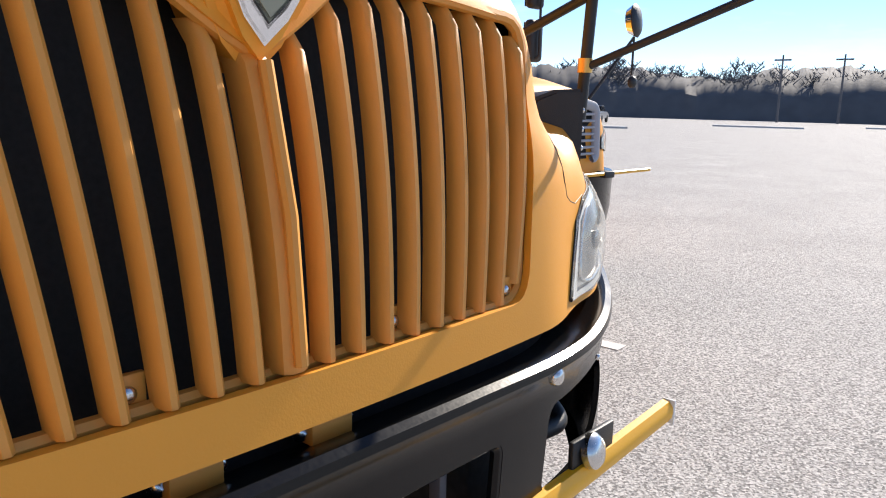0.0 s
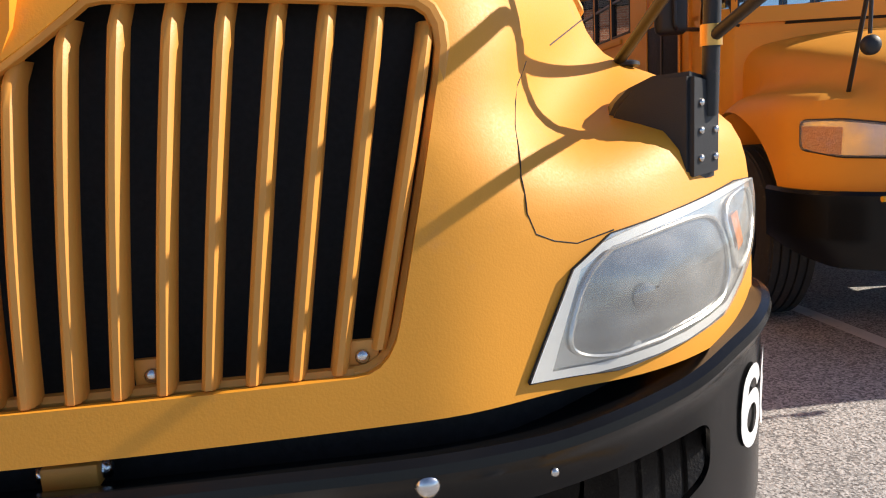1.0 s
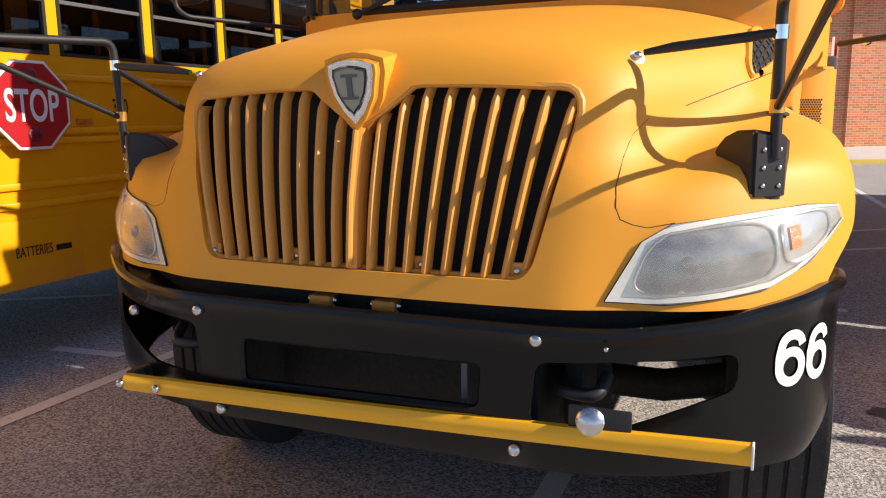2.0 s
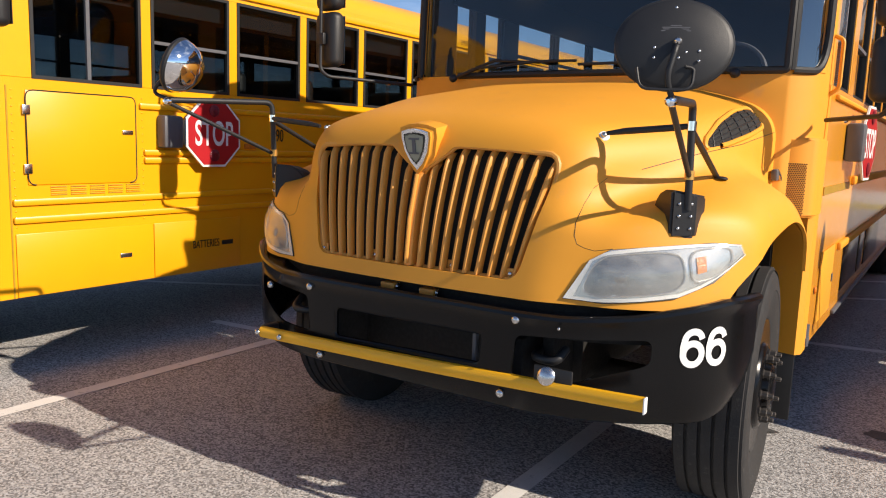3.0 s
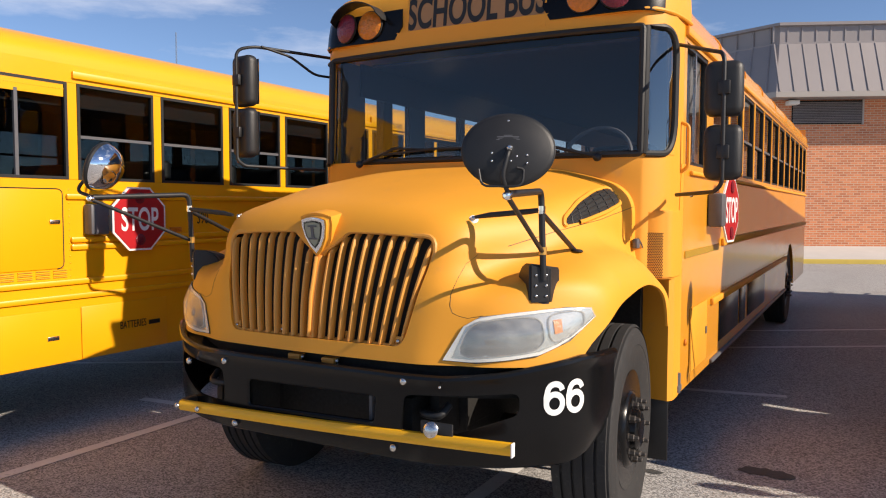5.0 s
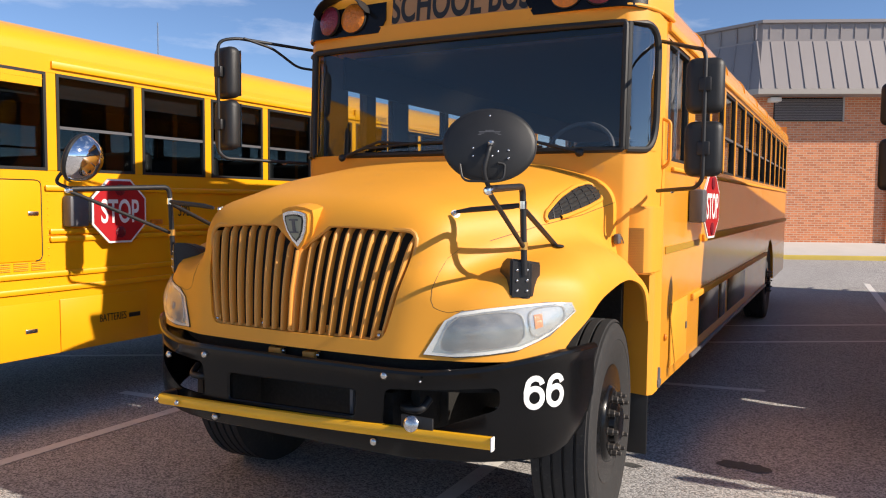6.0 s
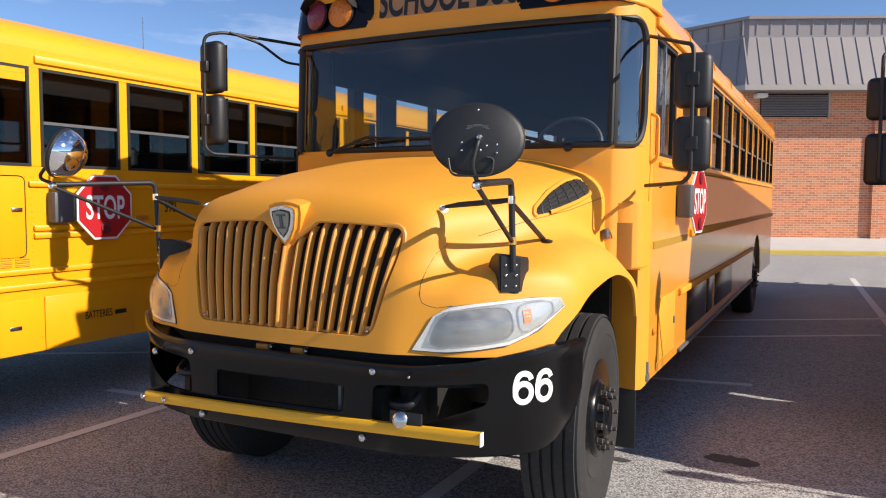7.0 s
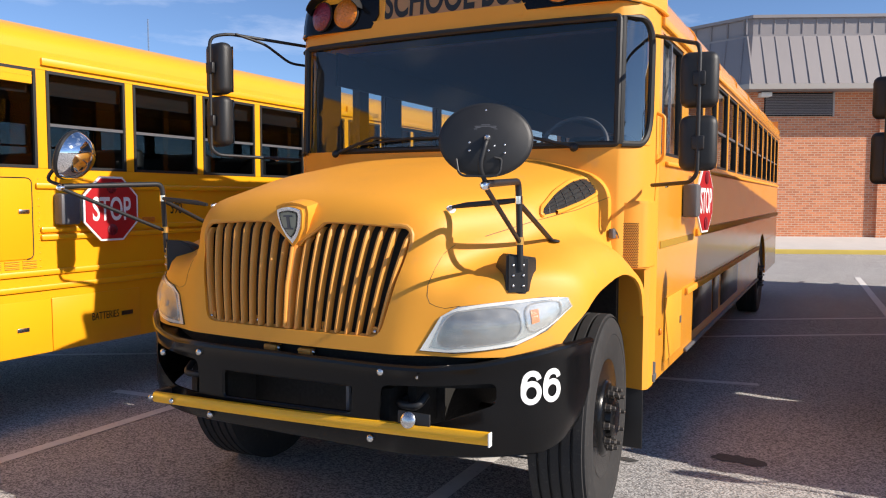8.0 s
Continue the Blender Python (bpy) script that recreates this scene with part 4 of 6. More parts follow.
        part("mirror_stem", tube(bmesh.new(), rounded([j, j + Vector((-0.10, -0.02, 0.03)), c + n * 0.05 + Vector((0, 0, -0.05)), c + n * 0.03], 0.05), 0.0085, 10), PLASTIC, hd)


def driver_mirrors(bus, s, mx, my, heads):
    """The stacked side mirrors: heads are pairs of height and size."""
    def q(x, y, z):
        return Vector((s * x, y, z))
    zt, zb = heads[0][0] + heads[0][1] / 2 + 0.04, heads[1][0] - heads[1][1] / 2 - 0.04
    a = part("mirror_arm", tube(bmesh.new(), rounded([q(1.215, 1.86, zt + (0.14 if s > 0 else 0.02)), q(mx - 0.06, my + 0.02, zt + 0.02), q(mx + 0.01, my - 0.075, zt - 0.01), q(mx + 0.01, my - 0.075, zb + 0.02), q(mx - 0.03, my - 0.05, zb - 0.02), q(1.24, 1.72, zb - 0.03)], 0.06), 0.011, 10), PLASTIC, bus, "black tubular arm of the side mirrors")
    if s < 0:
        part("brace", tube(bmesh.new(), rounded([q(mx - 0.1, my + 0.05, zt + 0.02), q(1.32, my + 0.25, zt - 0.02), q(1.27, 1.65, zt - 0.12), q(1.21, 1.76, zt - 0.125)], 0.05), 0.009, 10), PLASTIC, a)
    part("arm_clamp", disc_at(bmesh.new(), q(1.33, 1.58 if my < 1.4 else 1.66, zb - 0.03), (0, -1, 0), 0.016, 0.03), CHROME, a)
    for z, h in heads:
        hd = rear_mirror(bus, s * mx, my, z, 0.19, h, s * 8)
        part("mirror_clamp", B(*sorted((s * (mx - 0.02), s * (mx + 0.04))), my - 0.085, my - 0.055, z - 0.035, z + 0.035, bev=0.006), PLASTIC, hd)


COLS = [(0.0, 1.515), (0.4, 1.521), (0.75, 1.543), (1.072, 1.575), (1.090, 1.588), (1.165, 1.66), (1.207, 1.79), (1.213, 2.02)]


def front_cap(bus, paint, z_low=1.15, zw0=2.10, zw1=2.805, cols=COLS):
    full = [(-x, y) for x, y in cols[:0:-1]] + cols
    def at(i, z):
        x, y = full[i]
        return Vector((x, y + 0.04 * (z - 2.05) * (1 if z > 2.05 else 0), z))
    n = len(full)
    mid = n // 2
    zs = [z_low, 1.45, 1.75, 2.0, zw0, zw1, 2.89, 2.93]
    bm = bmesh.new()
    vs = [[bm.verts.new(at(i, z)) for i in range(n)] for z in zs]
    for j in range(len(zs) - 1):
        for i in range(n - 1):
            k = min(abs(i - mid), abs(i + 1 - mid))
            if j == 4 and k in (0, 1, 2, 4, 5):
                continue
            bm.faces.new((vs[j][i], vs[j][i + 1], vs[j + 1][i + 1], vs[j + 1][i]))
    for v in [v for v in bm.verts if not v.link_faces]:
        bm.verts.remove(v)
    cap = part("front_cap", thick(mesh_of(bm, "front_cap"), 0.03), paint, bus)
    # glass and seals
    def strip(i0, i1, z0, z1, off):
        rows = []
        for k in range(5):
            z = z0 + (z1 - z0) * k / 4
            rows.append([at(i, z) + Vector((0, off, 0)) for i in range(i0, i1 + 1)])
        return grid(bmesh.new(), rows)
    w = part("windshield", strip(mid - 3, mid + 3, zw0, zw1, 0.012), GLASSW, bus, "large curved windshield")
    w.visible_shadow = False
    bm = bmesh.new()
    edge = [at(i, zw0) for i in range(mid - 3, mid + 4)] + [at(i, zw1) for i in range(mid + 3, mid - 4, -1)]
    tube(bm, rounded(edge + [edge[0], edge[1]], 0.02, 3)[1:-1], 0.019, 8, False)
    part("windshield_seal", bm, GASKET, w)
    for s in (1, -1):
        a, b = sorted((mid + 4 * s, mid + 6 * s))
        qg = part("quarter_window", strip(a, b, zw0, zw1, 0.012 * 1), GLASSQ, bus)
        qg.visible_shadow = False
        arcs = []
        # painted fillets outside the rounded corners
        for zc, zi in ((zw0, 0.22), (zw1, -0.16)):
            co = at(mid + 6 * s, zc)
            p, q = co.lerp(at(mid + 5 * s, zc), 0.97), at(mid + 6 * s, zc + zi)
            arc = [(1 - t) ** 2 * p + 2 * t * (1 - t) * co + t * t * q for t in (k / 8 for k in range(9))]
            arcs.append(arc)
            out = Vector((s * 0.9, -0.5, 0)) * 0.004
            bm2 = bmesh.new()
            cv = bm2.verts.new(co + out)
            av = [bm2.verts.new(v + out) for v in arc]
            for u, v in zip(av, av[1:]):
                bm2.faces.new((cv, u, v))
            part("corner_fillet", thick(mesh_of(bm2, "corner_fillet"), 0.006), paint, qg)
        ring = [at(mid + 4 * s, zw0)] + arcs[0] + arcs[1][::-1] + [at(mid + 4 * s, zw1)]
        bm = tube(bmesh.new(), ring + ring[:1], 0.019, 8, False)
        part("quarter_seal", bm, GASKET, qg)
        part("pillar_seal", tube(bmesh.new(), [at(mid + 3 * s, zw0) * 0.5 + at(mid + 4 * s, zw0) * 0.5, at(mid + 3 * s, zw1) * 0.5 + at(mid + 4 * s, zw1) * 0.5], 0.016, 8), GASKET, qg)
    return cap, at, mid


def roof_cap(bus, paint, sign=True):
    """The bulge over the windshield with warning lamps and the sign."""
    def plan(u, grow, back):
        a = u * 1.35
        x = 1.228 * math.sin(min(math.pi / 2, abs(a) * 1.16)) * (1 if u > 0 else -1)
        y = 1.575 + 0.9 * max(0, abs(u) - 0.62) ** 2 * 4
        return x * grow, y + back
    rows = []
    for z, grow, back in ((2.915, 0.985, 0.05), (2.925, 1.0, 0.0), (3.0, 1.0, 0.005), (3.1, 0.995, 0.02), (3.2, 0.985, 0.05), (3.27, 0.965, 0.10), (3.33, 0.93, 0.20), (3.36, 0.88, 0.34), (3.37, 0.80, 0.6), (3.37, 0.7, 1.0)):
        row = []
        for k in range(41):
            u = -1 + 2 * k / 40
            x, y = plan(u, grow, back)
            row.append(Vector((x, y, z - 0.10 * abs(u) ** 3 * (z - 2.92) / 0.4)))
        rows.append(row)
    cap = part("roof_cap", thick(mesh_of(grid(bmesh.new(), rows), "roof_cap"), 0.02), paint, bus)
    part("visor_trim", tube(bmesh.new(), [r for r in rows[1]], 0.012, 8), paint, cap)
    bm = bmesh.new()
    for k in range(1, 8):
        disc_at(bm, Vector((0.9 + 0.035 * k, 1.565 + 0.006 * k * k, 2.93)), (0.2, -1, 0), 0.006, 0.004, 8)
    tagged(part("trim_rivets", bm, STEEL, cap), kind="stuff")
    for s in (1, -1):
        rows = []
        for z in (2.965, 3.05, 3.15, 3.25, 3.33):
            row = []
            for k in range(13):
                x = 0.50 + (1.17 - 0.50) * k / 12 + (0.06 if k == 0 and z < 3.0 else 0) - 0.10 * (3.2 - z) * (k == 0)
                u = math.asin(min(0.999, x / 1.228)) / 1.16 / 1.35
                back = np.interp(z, (2.93, 3.0, 3.1, 3.2, 3.27, 3.33), (0, .005, .02, .05, .10, .20))
                _, y = plan(u, 1, back)
                row.append(Vector((s * x, y - 0.008, z - 0.10 * u ** 3 * (z - 2.92) / 0.4)))
            rows.append(row)
        pn = part("lamp_panel", thick(mesh_of(grid(bmesh.new(), rows), "lamp_panel"), 0.012), BLACK, cap, "black panel behind the warning lamps")
        for x, mtl, nm in ((0.735, AMBL, "amber_warning_lamp"), (0.925, REDL, "red_warning_lamp")):
            u = math.asin(x / 1.228) / 1.16 / 1.35
            _, y = plan(u, 1, 0.02)
            nrm = (s * max(0, (x - 0.7)) * 1.2, -1, 0.1)
            l = part(nm, disc_at(bmesh.new(), (s * x, y - 0.012, 3.075), nrm, 0.094, 0.035, 32, 0.5), mtl, pn)
            part("lamp_rim", lathe(bmesh.new(), [(0.093, 0), (0.099, 0.0), (0.099, 0.014), (0.093, 0.014)], Matrix.Translation((s * x, y - 0.012, 3.075)) @ Vector(nrm).to_track_quat("Z", "Y").to_matrix().to_4x4(), 32), GASKET, l)
        hood_rows = []
        for k in range(15):
            t = math.pi * k / 14
            cx, cz = 0.83 + 0.215 * math.cos(t), 3.10 + 0.125 * math.sin(t)
            hood_rows.append([Vector((s * cx, 1.60 + 0.25 * max(0, cx - 0.8) - d, cz)) for d in (0.0, 0.06, 0.12 if 0 < k < 14 else 0.06)])
        part("lamp_hood", thick(mesh_of(grid(bmesh.new(), hood_rows), "lamp_hood"), 0.006), PLASTIC, pn)
    if sign:
        m = pose(0.03, 1.577, 2.945, 83, 0, 0)
        pl = B(-0.47, 0.47, 0.0, 0.33, -0.004, 0.004)
        pl.transform(m)
        sg = part("sign_panel", pl, OCHRE, cap, "ochre reflective sign reading SCHOOL BUS", smooth=False)
        words("lettering", "SCHOOL BUS", 0.275, m @ Matrix.Translation((0, 0.075, 0.006)), BLACKV, sg, bold=0.006, squeeze=0.58)
        bm = bmesh.new()
        for a, b, c, d in ((-0.48, 0.48, -0.012, 0.0), (-0.48, 0.48, 0.33, 0.342), (-0.482, -0.47, 0, 0.33), (0.47, 0.482, 0, 0.33)):
            box(bm, a, b, c, d, -0.004, 0.008)
        bm.transform(m)
        part("sign_frame", bm, paint, sg, smooth=False)
    for ob in [cap] + list(cap.children_recursive):
        low = ob is cap or ob.name.startswith(('visor_trim', 'trim_rivets'))
        ob.data.transform(Matrix.Translation((0, 0, -0.028) if low else (0, -0.010, -0.075)))
    return cap


def wiper(bus, x0, x1, z):
    b = part("wiper", tube(bmesh.new(), [(x0, 1.510, 2.085), ((x0 + x1) / 2, 1.495, z + 0.02), (x1, 1.500, z)], [0.012, 0.009, 0.006], 8), PLASTIC, bus)
    d = Vector((x1 - x0, 0, 0)).normalized()
    part("wiper_blade", tube(bmesh.new(), [Vector((x1, 1.495, z)) - d * 0.38 + Vector((0, 0, -0.02)), Vector((x1, 1.485, z + 0.006)), Vector((x1, 1.495, z)) + d * 0.22 + Vector((0, 0, 0.005))], 0.008, 6), GASKET, b)
    part("wiper_pivot", disc_at(bmesh.new(), (x0, 1.510, 2.08), (0, -1, 0.6), 0.025, 0.03), PLASTIC, b)


def main_bus():
    bus = thing("school_bus", "yellow school bus with black bumper numbered 66, parked on asphalt", "school bus", group="parked school buses")
    nose(bus)
    grille(bus)
    for s in (1, -1):
        headlight(bus, s)
    bumper(bus)
    hinges(bus)
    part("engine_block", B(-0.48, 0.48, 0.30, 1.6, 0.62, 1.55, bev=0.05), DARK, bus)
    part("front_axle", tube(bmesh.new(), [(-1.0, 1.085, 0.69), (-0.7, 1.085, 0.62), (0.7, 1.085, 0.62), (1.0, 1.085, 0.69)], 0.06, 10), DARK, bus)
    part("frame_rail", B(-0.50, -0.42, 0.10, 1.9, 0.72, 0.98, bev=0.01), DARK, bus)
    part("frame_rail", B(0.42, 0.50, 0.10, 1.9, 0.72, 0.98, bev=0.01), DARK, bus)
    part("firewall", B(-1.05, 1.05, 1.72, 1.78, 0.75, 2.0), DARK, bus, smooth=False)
    # seams and small fittings of the hood
    for s in (1, -1):
        bm = skin_tube(bmesh.new(), [(s * .815, .14, 1.354), (s * .765, .10, 1.345), (s * .72, .11, 1.350), (s * .685, .12, 1.360), (s * .665, .14, 1.385), (s * .655, .17, 1.43), (s * .66, .22, 1.49), (s * .675, .26, 1.545), (s * .70, .32, 1.58)], 0.0011, -0.0004, 8)
        part("fender_seam", bm, GASKET, bus)
        bm = skin_tube(bmesh.new(), [(s * .80, .42, 1.628), (s * .93, .75, 1.688), (s * 1.0, 1.1, 1.738), (s * 1.05, 1.55, 1.808)], 0.0015, 0.0, 10)
        part("hood_seam", bm, GASKET, bus)
        lo = [(s * x, y, z) for x, y, z in ((.965, .70, 1.728), (.975, .92, 1.733), (.985, 1.18, 1.763), (.99, 1.40, 1.803))]
        up = [(s * x, y, z) for x, y, z in ((.955, .73, 1.763), (.93, .95, 1.828), (.925, 1.18, 1.878), (.94, 1.38, 1.903))]
        v = part("hood_vent", skin_patch(lo, up, 18, 8, 0.002), DARK, bus, "dark louvred vent on the hood side")
        ring = [Vector(on_skin(p, 0.004)) for p in lo + up[::-1]]
        part("vent_rim", tube(bmesh.new(), rounded(ring + [ring[0], ring[1]], 0.05, 5)[1:-1], 0.011, 8, False), YELLOW, v)
        for k in range(1, 5):
            a = [Vector(lo[i]).lerp(Vector(up[i]), k / 5) for i in range(4)]
            part("vent_slat", skin_tube(bmesh.new(), a, 0.004, 0.003, 6), PLASTIC, v)
        for k in range(1, 7):
            i = k / 7 * 3
            j = min(int(i), 2)
            a = Vector(lo[j]).lerp(Vector(lo[j + 1]), i - j)
            b = Vector(up[j]).lerp(Vector(up[j + 1]), i - j)
            part("vent_slat", skin_tube(bmesh.new(), [a, b], 0.003, 0.004, 6), PLASTIC, v)
        lt = part("hood_latch", B(*sorted((s * 1.055, s * 1.085)), 1.50, 1.56, 1.575, 1.63, bev=0.008), GREYM, bus)
        part("latch_hook", tube(bmesh.new(), [(s * 1.075, 1.53, 1.628), (s * 1.085, 1.56, 1.603), (s * 1.085, 1.62, 1.558)], 0.009, 8), STEEL, lt)
    front_cap(bus, YELLOW, 1.42)
    for s in (1, -1):
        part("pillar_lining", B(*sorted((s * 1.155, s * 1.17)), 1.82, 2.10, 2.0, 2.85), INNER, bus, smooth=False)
    roof_cap(bus, YELLOW)
    # side fairings with perforated vents
    for s in (1, -1):
        fp = [(s * 1.03, 1.60), (s * 1.10, 1.605), (s * 1.20, 1.645), (s * 1.238, 1.71), (s * 1.238, 1.90), (s * 1.03, 1.90)]
        bm = slab(bmesh.new(), fp, "z", 1.40, 1.785)
        bmesh.ops.bevel(bm, geom=bm.edges[:], offset=0.010, segments=2, affect="EDGES")
        f = part("cowl_fairing", bm, YELLOW, bus)
        bm = slab(bmesh.new(), [(s * 1.02, 1.775), (s * 1.205, 1.735), (s * 1.229, 1.77), (s * 1.229, 1.90), (s * 1.06, 1.90)], "z", 0.69, 1.404)
        part("lower_fairing", bm, YELLOW, f, smooth=False)
        a, b = Vector((s * 1.104, 1.6066, 0)), Vector((s * 1.193, 1.6422, 0))
        n = Vector((s * abs(b.y - a.y), -abs(b.x - a.x), 0)).normalized()
        bm, nx = bmesh.new(), 9
        for j in range(28):
            for i in range(nx):
                t = (i + 0.5 * (j % 2)) / nx
                p = a.lerp(b, 0.03 + t * 0.97) + Vector((0, 0, 1.412 + j * 0.0091))
                m = Matrix.Translation(p + n * 0.0012) @ n.to_track_quat("Z", "Y").to_matrix().to_4x4()
                bm.faces.new([bm.verts.new(m @ Vector((0.0040 * math.cos(c), 0.0040 * math.sin(c), 0))) for c in (k * math.pi / 3 for k in range(6))])
        tagged(part("vent_holes", bm, DARK, f, "perforated vent holes", smooth=False), kind="stuff")
    wins = [(2.08, 2.76)] + [(2.98 + 0.735 * k, 2.98 + 0.735 * k + 0.67) for k in range(12)]
    body_shell(bus, YELLOW_S, 2.0, 11.82, 0.68, 2.065, 2.79, 3.2, wins, [(9.17, 0.68, 0.61)], hw=1.213, y0low=1.82)
    seats(bus, 4.0, 11.4, 0.735)
    for s in (1, -1):
        # front lower quarter between the arch and the driver's window
        out = [(1.82, 0.68), (2.02, 0.68), (2.02, 2.06), (1.97, 2.06), (1.90, 1.6), (1.88, 1.2), (1.86, 0.95)]
        part("quarter_panel", slab(bmesh.new(), out, "x", *sorted((s * (1.16 + 0.013), s * (1.202 + 0.013)))), YELLOW, bus, smooth=False)
        for z, h, ya in ((1.54, 0.06, 3.4), (1.13, 0.05, 3.0), (2.015, 0.03, 2.2), (0.70, 0.03, 3.0)):
            part("rub_rail", B(*sorted((s * (1.195 + 0.013), s * (1.225 + 0.013))), ya, 11.8 if z > 1.2 else 8.5, z - h / 2, z + h / 2, bev=0.012), YELLOW if z > 0.7 else GREYM, bus)
        for ya, yb in ((3.35, 4.30), (4.38, 4.72), (4.9, 6.2)):
            part("compartment_panel", B(*sorted((s * (1.198 + 0.013), s * (1.206 + 0.013))), ya, yb, 0.79, 1.10, bev=0.003), BLACK, bus)
        part("reflective_strip", B(*sorted((s * (1.2 + 0.013), s * (1.205 + 0.013))), 2.1, 3.3, 1.49, 1.535), STRIPE, bus, smooth=False)
        part("access_door", B(*sorted((s * (1.201 + 0.013), s * (1.206 + 0.013))), 2.28, 2.85, 0.75, 1.16, bev=0.003), YELLOW, bus)
        part("marker_lamp", disc_at(bmesh.new(), (s * (1.204 + 0.013), 2.14, 0.97), (s, 0, 0), 0.022, 0.012), AMBL, bus)
        part("panel_latch", B(*sorted((s * (1.205 + 0.013), s * (1.212 + 0.013))), 2.79, 2.83, 0.93, 0.98, bev=0.003), GREYM, bus)
        part("skirt_hinge", tube(bmesh.new(), [(s * (1.21 + 0.013), 1.93, 0.70), (s * (1.21 + 0.013), 1.93, 0.82)], 0.016, 8), GREYM, bus)
        part("skirt_bracket", B(*sorted((s * (1.2 + 0.013), s * (1.225 + 0.013))), 1.89, 1.97, 0.71, 0.75, bev=0.006), GREYM, bus)
        part("mud_flap", B(*sorted((s * 0.80, s * 1.203)), 1.77, 1.785, 0.33, 0.80, bev=0.006), PLASTIC, bus)
        part("wheel_well", B(*sorted((s * 0.60, s * (1.16 + 0.013))), 1.78, 1.82, 0.66, 1.5), YELLOW, bus, smooth=False)
        part("grab_rail", tube(bmesh.new(), rounded([(s * 1.213, 1.95, 2.30), (s * 1.255, 1.95, 2.28), (s * 1.255, 1.95, 2.04), (s * 1.213, 1.95, 2.01)], 0.03), 0.011, 8), YELLOW, bus)
        if s > 0:
            part("window_mullion", B(1.195, 1.212, 2.34, 2.365, 2.085, 2.77), STEEL, bus, smooth=False)
        else:
            part("door_stile", B(-1.215, -1.15, 2.34, 2.47, 2.06, 2.79), GASKET, bus, smooth=False)
        wheel(bus, s * 1.045, 1.085, side=s, zc=0.69, steer=4)
        wheel(bus, s * 1.05, 9.17, side=s, zc=0.69)
        cross_mirror(bus, s, s > 0)
    bm = bmesh.new()
    for k in range(60):
        disc_at(bm, (1.218, 3.4 + k * 0.14, 1.18), (1, 0, 0), 0.006, 0.004, 6)
    tagged(part("rivet_row", bm, YELLOW, bus), kind="stuff")
    driver_mirrors(bus, 1, 1.52, 1.5, ((2.41, 0.285), (2.085, 0.285)))
    driver_mirrors(bus, -1, 1.50, 1.2, ((2.645, 0.34), (2.30, 0.33)))
    stop_arm(bus, 1.315, 2.88, 3.16, 1.785, 4)
    wiper(bus, -0.78, -0.20, 2.16)
    wiper(bus, 0.85, 0.25, 2.14)
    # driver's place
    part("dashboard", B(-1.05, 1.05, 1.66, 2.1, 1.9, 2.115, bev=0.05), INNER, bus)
    steering(bus, pose(0.62, 2.2, 2.13, 62, 0, 0))
    part("driver_seat", B(0.38, 0.88, 2.75, 2.88, 1.3, 2.25, bev=0.06, seg=3), SEAT, bus)
    part("roof_marker", B(1.02, 1.10, 1.85, 1.94, 3.11, 3.155, bev=0.012), WHITE, bus)
    return bus


main_bus()


